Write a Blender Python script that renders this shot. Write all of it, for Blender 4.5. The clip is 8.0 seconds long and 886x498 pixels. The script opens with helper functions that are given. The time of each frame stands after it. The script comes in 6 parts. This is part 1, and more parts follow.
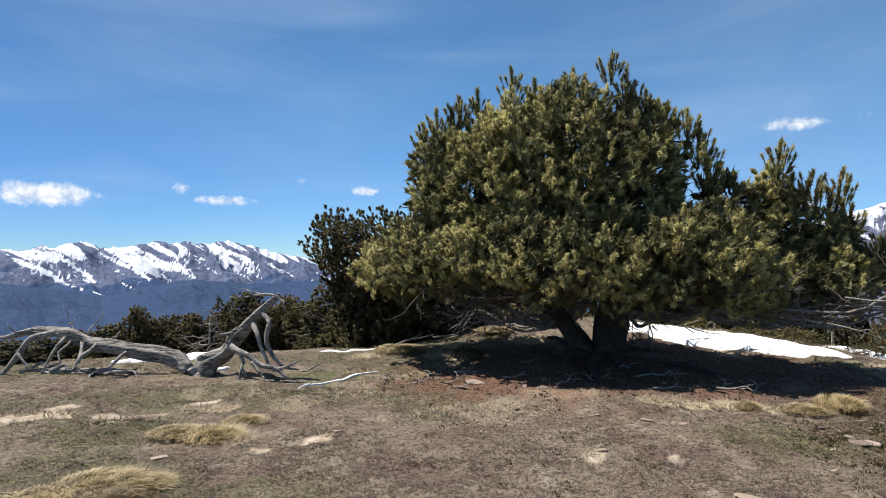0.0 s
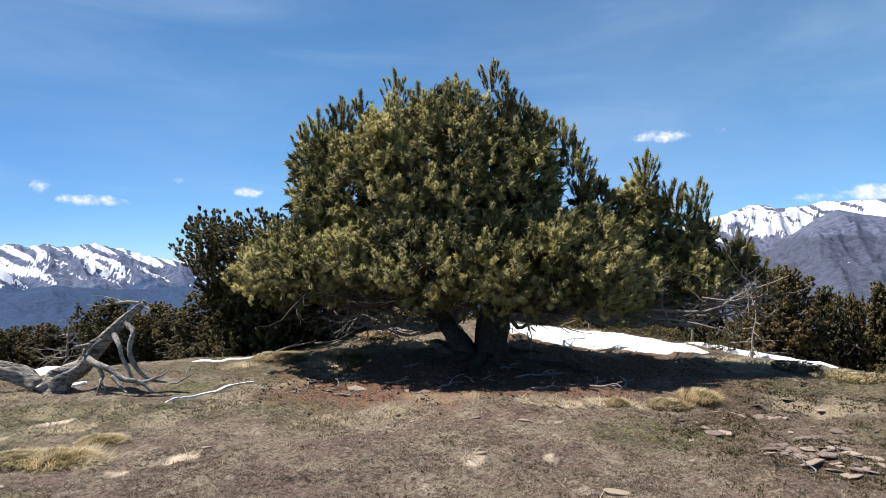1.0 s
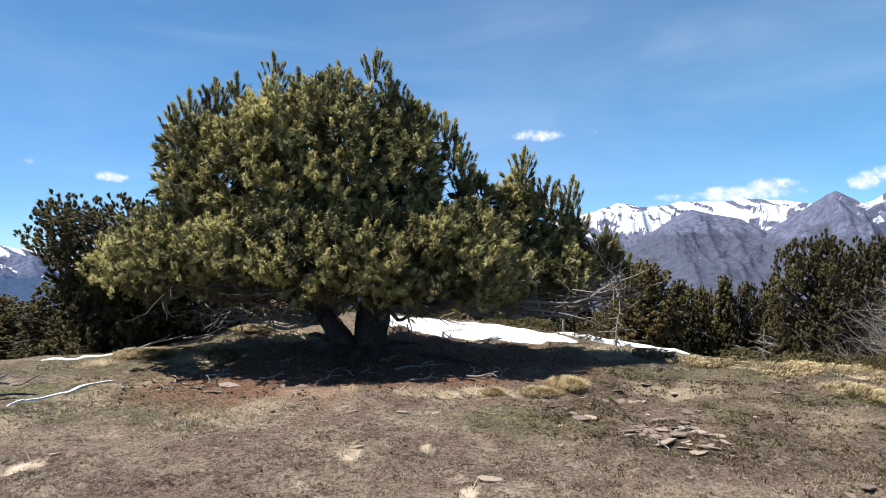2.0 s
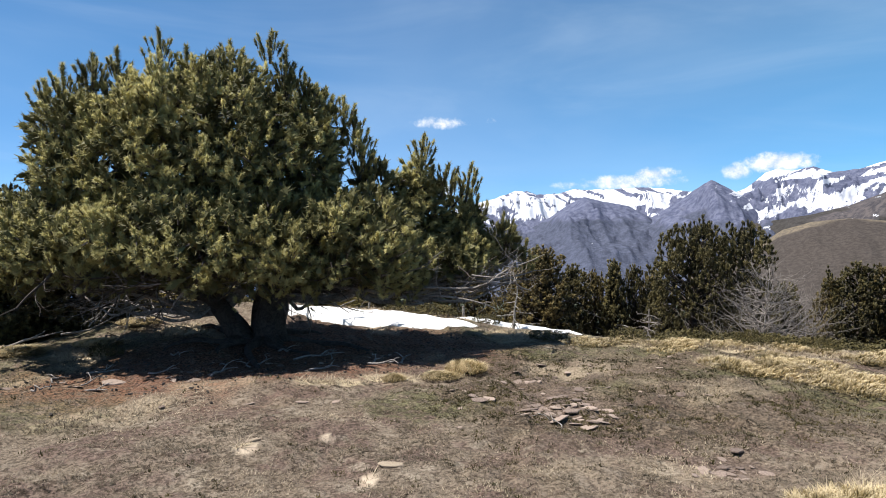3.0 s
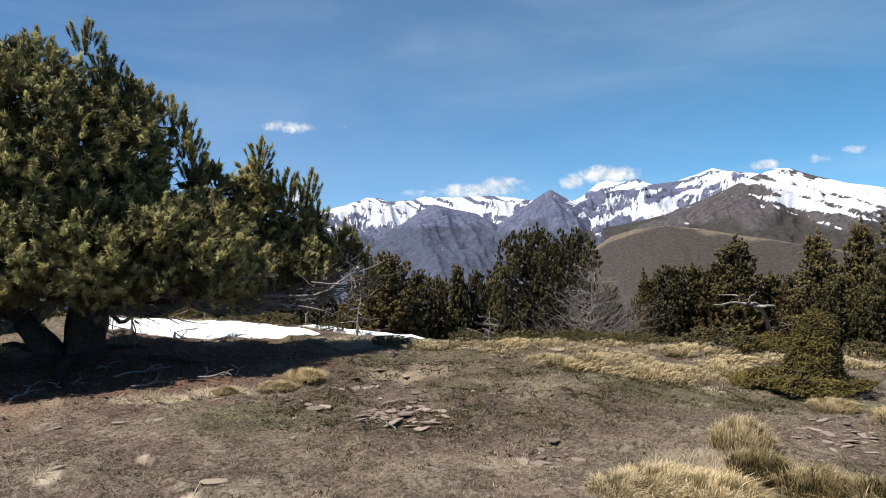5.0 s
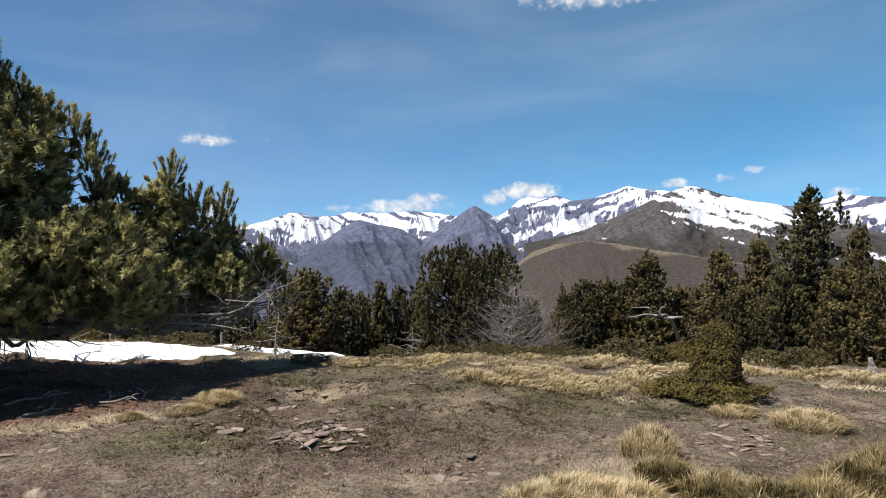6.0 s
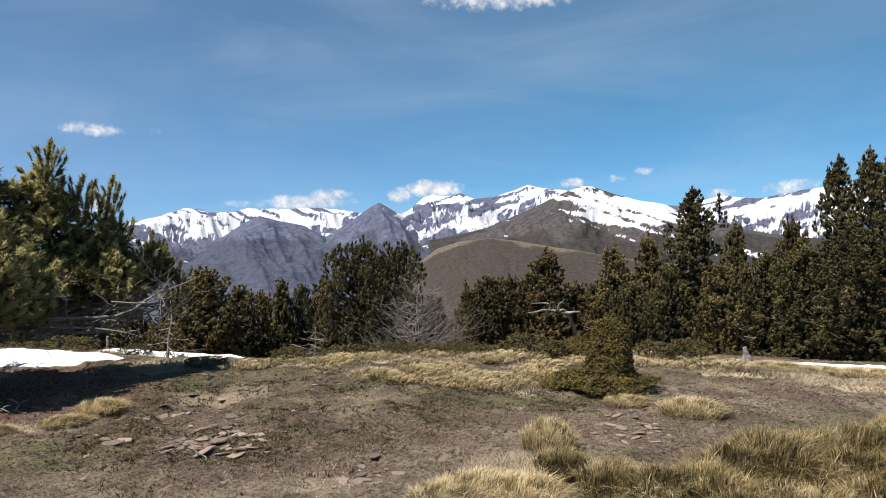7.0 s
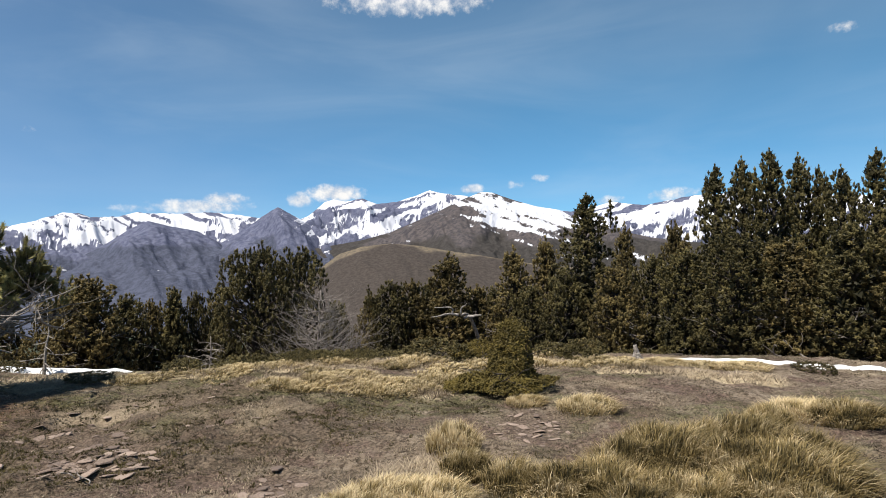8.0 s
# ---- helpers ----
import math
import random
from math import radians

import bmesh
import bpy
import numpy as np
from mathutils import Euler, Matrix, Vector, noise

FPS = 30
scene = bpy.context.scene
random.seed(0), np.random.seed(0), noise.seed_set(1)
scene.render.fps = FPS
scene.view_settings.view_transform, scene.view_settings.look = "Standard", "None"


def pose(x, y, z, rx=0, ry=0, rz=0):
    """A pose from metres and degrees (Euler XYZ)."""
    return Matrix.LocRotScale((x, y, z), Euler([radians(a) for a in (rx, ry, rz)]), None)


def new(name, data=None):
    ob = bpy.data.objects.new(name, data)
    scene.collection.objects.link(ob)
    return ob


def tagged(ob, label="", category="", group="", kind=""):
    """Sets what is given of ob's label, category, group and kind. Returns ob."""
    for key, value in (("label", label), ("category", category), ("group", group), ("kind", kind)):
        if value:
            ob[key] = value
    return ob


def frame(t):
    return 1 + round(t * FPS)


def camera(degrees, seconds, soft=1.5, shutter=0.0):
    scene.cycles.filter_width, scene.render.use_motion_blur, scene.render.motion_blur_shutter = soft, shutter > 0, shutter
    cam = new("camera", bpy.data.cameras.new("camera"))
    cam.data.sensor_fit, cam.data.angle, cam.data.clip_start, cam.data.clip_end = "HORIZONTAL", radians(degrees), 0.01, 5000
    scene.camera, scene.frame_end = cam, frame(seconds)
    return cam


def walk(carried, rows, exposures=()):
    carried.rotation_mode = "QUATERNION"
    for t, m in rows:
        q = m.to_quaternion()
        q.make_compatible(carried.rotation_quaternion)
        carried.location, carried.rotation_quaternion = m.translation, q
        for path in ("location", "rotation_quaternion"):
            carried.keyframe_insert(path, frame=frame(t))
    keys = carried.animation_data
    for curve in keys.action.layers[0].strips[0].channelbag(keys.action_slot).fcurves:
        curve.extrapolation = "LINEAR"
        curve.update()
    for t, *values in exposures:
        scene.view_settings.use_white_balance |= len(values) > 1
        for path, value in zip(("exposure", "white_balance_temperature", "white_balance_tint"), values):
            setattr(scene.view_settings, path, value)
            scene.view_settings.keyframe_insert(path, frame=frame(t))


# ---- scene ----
EYE = 1.6
cam = camera(69.36, 8.0, soft=0.6)
ROWS = [
    (0.0, 0.000, 0.000, -0.000, 0.00, 0.72, -0.23),
    (0.5, 0.037, 0.017, 0.011, -5.88, 1.40, -0.29),
    (1.0, 0.082, 0.096, 0.006, -9.98, 1.05, -0.09),
    (1.5, 0.106, 0.119, 0.004, -15.53, 1.09, -0.61),
    (2.0, 0.117, 0.131, 0.002, -20.46, 0.44, -0.67),
    (3.5, 0.169, 0.131, -0.011, -32.95, -0.65, -0.38),
    (4.0, 0.203, 0.106, -0.018, -36.13, -0.33, -0.78),
    (4.5, 0.237, 0.073, -0.013, -39.08, -0.33, -0.28),
    (5.0, 0.261, 0.013, -0.010, -42.39, -0.04, 0.09),
    (6.5, 0.340, -0.036, 0.000, -53.00, 1.43, 0.54),
    (7.0, 0.345, -0.022, 0.007, -57.58, 0.98, 0.61),
    (7.5, 0.348, -0.010, 0.008, -62.02, 1.21, 0.71),
    (8.0, 0.349, -0.002, 0.005, -66.29, 1.31, 1.15),
]
walk(cam, [(t, pose(x, y, EYE + z, 90 + pitch, roll, yaw)) for t, x, y, z, yaw, pitch, roll in ROWS], [(0.0, 0.72, 6450, 10), (2.0, 0.95, 6430, 10), (4.0, 0.72, 6450, 10), (6.0, 0.55, 6580, 10), (8.0, 0.55, 6750, 10)])

# ---- light: a high sun to the left of the big pine, a clear mountain sky with thin cirrus and small cumulus ----
SUN_AZ, SUN_EL = 68.0, 61.0          # degrees to the left of +y, degrees above the horizon
SKY, SUN = 0.081, 4.8

sun_data = bpy.data.lights.new("sun", "SUN")
sun_data.energy, sun_data.angle, sun_data.color = SUN, radians(0.53), (1.0, 0.95, 0.87)
sun = new("sun", sun_data)
sun_way = Vector((-math.sin(radians(SUN_AZ)) * math.cos(radians(SUN_EL)), math.cos(radians(SUN_AZ)) * math.cos(radians(SUN_EL)), math.sin(radians(SUN_EL))))
sun.rotation_euler = (-sun_way).to_track_quat("-Z", "Y").to_euler()
sun.location = (0, 0, 60)


# small helpers for node trees
def link(nt, a, b):
    nt.links.new(a, b)


def feed(nt, socket, value):
    if isinstance(value, bpy.types.NodeSocket):
        nt.links.new(value, socket)
    elif value is not None:
        socket.default_value = value


def n_math(nt, op, a, b=None, clamp=False):
    n = nt.nodes.new("ShaderNodeMath")
    n.operation, n.use_clamp = op, clamp
    feed(nt, n.inputs[0], a)
    feed(nt, n.inputs[1], b)
    return n.outputs[0]


def n_noise(nt, vec, scale, detail=3.0, rough=0.55, distort=0.0):
    n = nt.nodes.new("ShaderNodeTexNoise")
    feed(nt, n.inputs["Vector"], vec)
    n.inputs["Scale"].default_value, n.inputs["Detail"].default_value = scale, detail
    n.inputs["Roughness"].default_value, n.inputs["Distortion"].default_value = rough, distort
    return n.outputs["Fac"]


def n_range(nt, v, a, b, c=0.0, d=1.0, smooth=True):
    n = nt.nodes.new("ShaderNodeMapRange")
    n.interpolation_type = "SMOOTHSTEP" if smooth else "LINEAR"
    feed(nt, n.inputs[0], v)
    for k, value in enumerate((a, b, c, d)):
        feed(nt, n.inputs[k + 1], value)
    return n.outputs[0]


def n_mix(nt, fac, a, b):
    n = nt.nodes.new("ShaderNodeMix")
    n.data_type = "RGBA"
    feed(nt, n.inputs[0], fac)
    feed(nt, n.inputs[6], a if isinstance(a, bpy.types.NodeSocket) else (*a, 1.0))
    feed(nt, n.inputs[7], b if isinstance(b, bpy.types.NodeSocket) else (*b, 1.0))
    return n.outputs[2]


def n_attr(nt, name):
    n = nt.nodes.new("ShaderNodeAttribute")
    n.attribute_name = name
    return n.outputs["Fac"]


def n_coord(nt, sx=1.0, sy=1.0, sz=1.0, world=False):
    m = nt.nodes.new("ShaderNodeMapping")
    m.inputs["Scale"].default_value = (sx, sy, sz)
    if world:
        link(nt, nt.nodes.new("ShaderNodeNewGeometry").outputs["Position"], m.inputs["Vector"])
    else:
        link(nt, nt.nodes.new("ShaderNodeTexCoord").outputs["Object"], m.inputs["Vector"])
    return m.outputs[0]


def n_bump(nt, height, strength, distance):
    n = nt.nodes.new("ShaderNodeBump")
    n.inputs["Strength"].default_value, n.inputs["Distance"].default_value = strength, distance
    link(nt, height, n.inputs["Height"])
    return n.outputs[0]


def surface(name):
    m = bpy.data.materials.new(name)
    m.use_nodes = True
    return m, m.node_tree, m.node_tree.nodes["Principled BSDF"]


world = bpy.data.worlds.new("sky")
scene.world = world
world.use_nodes = True
wt = world.node_tree
background = wt.nodes["Background"]
sky = wt.nodes.new("ShaderNodeTexSky")
sky.sky_type, sky.sun_disc = "NISHITA", False
sky.sun_elevation, sky.sun_rotation = radians(SUN_EL), radians(-SUN_AZ)
sky.altitude, sky.air_density, sky.dust_density, sky.ozone_density = 2000.0, 0.8, 0.0, 1.2
generated = wt.nodes.new("ShaderNodeTexCoord").outputs["Generated"]
parts_xyz = wt.nodes.new("ShaderNodeSeparateXYZ")
link(wt, generated, parts_xyz.inputs[0])
sx_, sy_, sz_ = parts_xyz.outputs
w_az = n_math(wt, "MULTIPLY", n_math(wt, "ARCTAN2", n_math(wt, "MULTIPLY", sx_, -1.0), sy_), 57.29578)
w_el = n_math(wt, "MULTIPLY", n_math(wt, "ARCSINE", sz_), 57.29578)
flat = wt.nodes.new("ShaderNodeCombineXYZ")
link(wt, w_az, flat.inputs[0])
link(wt, w_el, flat.inputs[1])
puff_noise = n_noise(wt, flat.outputs[0], 0.75, 5.0, 0.62)
puff_fine = n_noise(wt, flat.outputs[0], 2.6, 4.0, 0.6)
# cumulus: azimuth, elevation, half width, half height in degrees, density
CLOUDS = [(32.0, 4.7, 4.0, 1.1, 1.0), (18.8, 4.7, 2.9, 0.55, 0.85), (22.3, 5.4, 1.1, 0.9, 0.6), (12.2, 6.5, 1.4, 0.45, 0.5), (6.9, 5.8, 1.5, 0.5, 0.9), (14.6, 5.6, 1.0, 0.4, 0.4), (-28.9, 10.5, 2.9, 0.65, 0.8), (-33.4, 10.6, 1.1, 0.4, 0.5), (-29.3, 4.6, 1.0, 1.3, 0.8),
          (-45.6, 5.2, 4.6, 0.75, 0.9), (-47.4, 5.8, 2.2, 0.7, 0.9), (-41.0, 5.0, 3.0, 0.5, 0.6), (-53.8, 5.8, 1.3, 0.8, 0.95), (-56.8, 6.4, 3.0, 0.95, 1.0), (-69.0, 6.6, 1.2, 0.55, 0.9), (-73.2, 6.9, 2.1, 0.5, 0.6), (-75.1, 7.4, 1.0, 0.4, 0.7), (-81.1, 5.2, 1.5, 0.5, 0.8), (-86.2, 5.5, 2.6, 0.7, 0.8),
          (-63.5, 22.4, 8.5, 1.3, 0.9), (-98.9, 16.9, 1.4, 0.55, 0.65)]
cover = None
for c_az, c_el, c_w, c_h, c_d in CLOUDS:
    ex = n_math(wt, "DIVIDE", n_math(wt, "SUBTRACT", w_az, c_az), c_w)
    ey = n_math(wt, "DIVIDE", n_math(wt, "SUBTRACT", w_el, c_el), c_h)
    rr = n_math(wt, "ADD", n_math(wt, "MULTIPLY", ex, ex), n_math(wt, "MULTIPLY", ey, ey))
    body = n_math(wt, "MULTIPLY", n_range(wt, rr, 0.0, 1.7, 1.0, 0.0, smooth=False), c_d)
    cover = body if cover is None else n_math(wt, "MAXIMUM", cover, body)
ragged = n_math(wt, "ADD", n_math(wt, "MULTIPLY", puff_noise, 1.1), n_math(wt, "MULTIPLY", puff_fine, 0.35))
cumulus = n_range(wt, n_math(wt, "SUBTRACT", n_math(wt, "ADD", cover, ragged), 1.0), 0.14, 0.80)
cumulus = n_math(wt, "MULTIPLY", cumulus, n_range(wt, cover, 0.02, 0.25))
streak = wt.nodes.new("ShaderNodeMapping")
streak.inputs["Scale"].default_value, streak.inputs["Rotation"].default_value = (0.035, 0.16, 1.0), (0.0, 0.0, radians(-14))
link(wt, flat.outputs[0], streak.inputs["Vector"])
cirrus = n_range(wt, n_noise(wt, streak.outputs[0], 1.0, 5.0, 0.55, 0.7), 0.40, 0.85, 0.0, 0.15)
haze = wt.nodes.new("ShaderNodeMapping")
haze.inputs["Scale"].default_value, haze.inputs["Rotation"].default_value = (0.022, 0.055, 1.0), (0.0, 0.0, radians(24))
link(wt, flat.outputs[0], haze.inputs["Vector"])
broad_veil = n_range(wt, n_noise(wt, haze.outputs[0], 1.0, 4.0, 0.5, 0.5), 0.36, 0.74, 0.0, 0.11)
veil = n_math(wt, "ADD", cirrus, broad_veil)
sky_tint = n_mix(wt, 1.0, sky.outputs[0], n_mix(wt, n_range(wt, w_el, 0.0, 16.0), (0.52, 0.75, 0.98), (0.61, 0.95, 1.08)))
sky_tint.node.blend_type = "MULTIPLY"
right_tint = n_mix(wt, 1.0, sky_tint, (0.98, 1.15, 1.07))
right_tint.node.blend_type = "MULTIPLY"
sky_tint = n_mix(wt, n_range(wt, w_az, -80.0, -15.0), right_tint, sky_tint)
left_tint = n_mix(wt, 1.0, sky_tint, (0.66, 0.72, 0.80))
left_tint.node.blend_type = "MULTIPLY"
sky_tint = n_mix(wt, n_range(wt, w_az, -5.0, 38.0), sky_tint, left_tint)
middle = n_math(wt, "MULTIPLY", n_range(wt, w_az, -5.0, -30.0), n_range(wt, w_az, -98.0, -75.0))
bright_tint = n_mix(wt, 1.0, sky_tint, (1.02, 1.02, 1.03))
bright_tint.node.blend_type = "MULTIPLY"
sky_tint = n_mix(wt, middle, sky_tint, bright_tint)
with_cirrus = n_mix(wt, veil, sky_tint, (5.9, 6.9, 7.8))
cloud_shade = n_mix(wt, n_range(wt, puff_noise, 0.35, 0.65), (5.2, 5.7, 6.6), (8.2, 8.3, 8.4))
with_cloud = n_mix(wt, cumulus, with_cirrus, cloud_shade)
link(wt, with_cloud, background.inputs["Color"])
background.inputs["Strength"].default_value = SKY


# ---- arithmetic of the ground ----
def lattice(ix, iy, seed):
    h = (ix.astype(np.int64) * 374761393 + iy.astype(np.int64) * 668265263 + seed * 1442695041) & 0x7FFFFFFF
    h = ((h ^ (h >> 13)) * 1274126177) & 0x7FFFFFFF
    return ((h ^ (h >> 16)) & 0xFFFF) / 65535.0


def vnoise(x, y, seed=0):
    x, y = np.asarray(x, float), np.asarray(y, float)
    ix, iy = np.floor(x), np.floor(y)
    fx, fy = x - ix, y - iy
    fx, fy = fx * fx * (3 - 2 * fx), fy * fy * (3 - 2 * fy)
    a, b = lattice(ix, iy, seed), lattice(ix + 1, iy, seed)
    c, d = lattice(ix, iy + 1, seed), lattice(ix + 1, iy + 1, seed)
    return (a + (b - a) * fx) * (1 - fy) + (c + (d - c) * fx) * fy


def fbm(x, y, octaves=4, seed=0, gain=0.5):
    x, y = np.asarray(x, float), np.asarray(y, float)
    total, amp, norm = 0.0, 1.0, 0.0
    for k in range(octaves):
        total = total + amp * vnoise(x * 2 ** k, y * 2 ** k, seed + 17 * k)
        norm, amp = norm + amp, amp * gain
    return total / norm


def ridged(x, y, octaves=4, seed=0):
    x, y = np.asarray(x, float), np.asarray(y, float)
    total, amp, norm = 0.0, 1.0, 0.0
    for k in range(octaves):
        total = total + amp * (1 - np.abs(2 * vnoise(x * 2 ** k, y * 2 ** k, seed + 31 * k) - 1))
        norm, amp = norm + amp, amp * 0.5
    return total / norm


def step(v, a, b):
    s = np.clip((np.asarray(v, float) - a) / (b - a), 0, 1)
    return s * s * (3 - 2 * s)


def spot(x, y, cx, cy, rx, ry):
    return np.exp(-((x - cx) / rx) ** 2 - ((y - cy) / ry) ** 2)


def polar(az, d):
    return -d * np.sin(np.radians(az)), d * np.cos(np.radians(az))


# where the meadow begins to fall away, by bearing
BROW_AZ = [-110, -100, -92, -84, -76, -68, -60, -50, -40, -30, -22, -14, -8, -2, 4, 11, 20, 34, 50]
BROW = [12.0, 12.0, 11.8, 11.1, 10.85, 10.7, 10.1, 9.9, 11.1, 12.1, 13.0, 12.6, 13.0, 11.4, 10.5, 11.0, 10.7, 10.8, 10.8]


def ground(x, y):
    """Height of the meadow: nearly level round the camera, a mound under the big pine, falling away past the brow."""
    x, y = np.asarray(x, float), np.asarray(y, float)
    d, az = np.hypot(x, y), np.degrees(np.arctan2(-x, y))
    s = np.maximum(d - np.interp(az, BROW_AZ, BROW), 0)
    fall = np.where(s < 2.2, 0.045 * s * s, 0.218 + 0.198 * (s - 2.2))
    z = -0.0035 * np.clip(d - 8, 0, 12) ** 2 - 200 * np.tanh(fall / 200)
    z = z + 0.52 * spot(x, y, 2.5, 12.2, 2.6, 2.2) + 0.14 * spot(x, y, 5.6, 10.6, 2.4, 1.6)
    z = z - 0.10 * spot(x, y, 5.2, 6.2, 1.3, 1.1) - 0.10 * spot(x, y, 4.2, 8.6, 2.2, 0.8) + 0.07 * spot(x, y, 2.8, 7.2, 2.6, 0.5)
    z = z - 0.06 * spot(x, y, -3.5, 8.0, 2.5, 2.0) + 0.10 * spot(x, y, 8.5, 6.0, 3.0, 2.5)
    near = 1 / (1 + (d / 60) ** 2)
    z = z + near * (0.16 * (fbm(x * 0.35, y * 0.35, 3, 5) - 0.5) + 0.10 * (fbm(x * 1.3, y * 1.3, 3, 9) - 0.5) + 0.09 * (fbm(x * 4.6, y * 4.6, 3, 3) - 0.5))
    z = z + near * heath(x, y) * 0.10 * (ridged(x * 3.8, y * 3.8, 3, 15) - 0.6)
    return z + (1 - near) * 30 * (fbm(x / 300, y / 300, 3, 8) - 0.5) * step(d, 60, 400)


def ground_at(az, d):
    x, y = polar(az, d)
    return Vector((float(x), float(y), float(ground(x, y))))


# what grows or lies where, 0 to 1
# pale patches of bare ground: bearing, distance, half width in degrees, half depth
BARE = ((26.5, 7.45, 3.2, 0.18), (32.5, 7.65, 3.0, 0.16), (30.6, 8.05, 2.0, 0.12), (20.4, 7.85, 1.5, 0.12), (11.0, 5.76, 1.5, 0.10), (16.0, 5.68, 1.1, 0.08), (-13.4, 5.27, 1.1, 0.13), (-20.0, 5.45, 0.7, 0.08), (-23.7, 4.51, 0.8, 0.10))
# reddish needle litter under the pine, spread over the ground its shade covers
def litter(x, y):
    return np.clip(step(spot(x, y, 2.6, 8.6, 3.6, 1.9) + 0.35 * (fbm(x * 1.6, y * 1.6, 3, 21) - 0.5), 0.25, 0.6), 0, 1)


def straw(x, y):
    d, az = np.hypot(x, y), np.degrees(np.arctan2(-x, y))
    n = fbm(x * 0.9, y * 0.9, 4, 33)
    v = step(n, 0.60, 0.74) * 0.35
    for a, dd, ra, rd in ((-54, 8.95, 4.0, 0.35), (-60.5, 8.7, 5.0, 0.5), (-66.0, 8.3, 2.6, 0.35), (-52, 10.0, 9, 0.35), (-63, 10.2, 6, 0.3), (-44, 10.6, 5, 0.3), (-74.5, 10.7, 4, 0.35), (-84, 9.9, 6, 0.3), (-90, 9.6, 5, 0.3), (28, 4.95, 5, 0.35), (18.0, 6.1, 2.2, 0.3), (26.5, 7.25, 3.2, 0.3), (32.5, 7.75, 4, 0.3), (19.0, 7.4, 2.2, 0.2),
                          (-0.5, 10.1, 2.6, 0.5), (-8, 10.6, 2.6, 0.3), (7.0, 10.5, 2.6, 0.3), (-13.3, 5.28, 1.0, 0.12), (11.0, 5.78, 1.5, 0.10), (-23.7, 4.5, 0.7, 0.10), (-65, 5.2, 4, 0.4), (-61.5, 4.8, 3, 0.35), (-20, 7.3, 4, 0.15), (-25, 7.55, 3, 0.18), (-95.7, 7.7, 3, 0.3), (-26, 12.4, 9, 0.3), (-36, 11.3, 5, 0.25)):
        v = np.maximum(v, step(np.exp(-((az - a) / ra) ** 2 - ((d - dd) / rd) ** 2) + 0.5 * (fbm(x * 2.2, y * 2.2, 3, 41) - 0.5), 0.35, 0.65))
    return np.clip(v, 0, 1)


def bare(x, y):
    d, az = np.hypot(x, y), np.degrees(np.arctan2(-x, y))
    v = 0 * d
    for a, dd, ra, rd in BARE:
        v = np.maximum(v, np.exp(-((az - a) / ra) ** 2 - ((d - dd) / rd) ** 2))
    return np.clip(step(v + 0.8 * (fbm(x * 5, y * 5, 4, 47) - 0.5), 0.42, 0.56), 0, 1)


def moss(x, y):
    v = step(fbm(x * 0.7 + 9, y * 0.7, 4, 55), 0.50, 0.64) * 0.8
    v = np.maximum(v, step(spot(x, y, -3.0, 5.9, 0.7, 0.5) + spot(x, y, -1.0, 9.0, 1.2, 0.35) + 0.8 * spot(x, y, -2.6, 7.6, 2.6, 1.1) + 0.4 * (fbm(x * 2, y * 2, 3, 57) - 0.5), 0.35, 0.7))
    return np.clip(v, 0, 1)


def stony(x, y):
    v = np.maximum(spot(x, y, 4.2, 5.1, 0.8, 0.7), np.maximum(spot(x, y, 4.2, 3.1, 0.4, 0.35), np.maximum(spot(x, y, 6.6, 1.75, 0.7, 0.45), 0.8 * spot(x, y, 5.6, 6.3, 1.6, 0.9))))
    return np.clip(step(v + 0.4 * (fbm(x * 2.4, y * 2.4, 3, 71) - 0.5), 0.35, 0.75), 0, 1)


def heath(x, y):
    return np.clip(step(1.1 * spot(x, y, 5.8, 5.2, 3.0, 2.3) + 0.9 * (fbm(x * 0.8, y * 0.8, 4, 815) - 0.5), 0.25, 0.62), 0, 1)


# ---- mesh helpers ----
def mesh_of(name, verts, faces, mats, index=None, attrs=None, smooth=False):
    verts, faces = np.asarray(verts, np.float32), np.asarray(faces, np.int32)
    me = bpy.data.meshes.new(name)
    count, k = faces.shape
    me.vertices.add(len(verts))
    me.vertices.foreach_set("co", verts.ravel())
    me.loops.add(count * k)
    me.loops.foreach_set("vertex_index", faces.ravel())
    me.polygons.add(count)
    me.polygons.foreach_set("loop_start", np.arange(count, dtype=np.int32) * k)
    for m in mats:
        me.materials.append(m)
    if index is not None:
        me.polygons.foreach_set("material_index", np.asarray(index, np.int32))
    me.polygons.foreach_set("use_smooth", np.full(count, smooth))
    for key, values in (attrs or {}).items():
        me.attributes.new(key, "FLOAT", "POINT").data.foreach_set("value", np.asarray(values, np.float32))
    me.update(calc_edges=True)
    return me


def joined(pieces):
    verts, faces, base = [], [], 0
    for v, f in pieces:
        verts.append(v)
        faces.append(np.asarray(f) + base)
        base += len(v)
    return np.concatenate(verts), np.concatenate(faces)


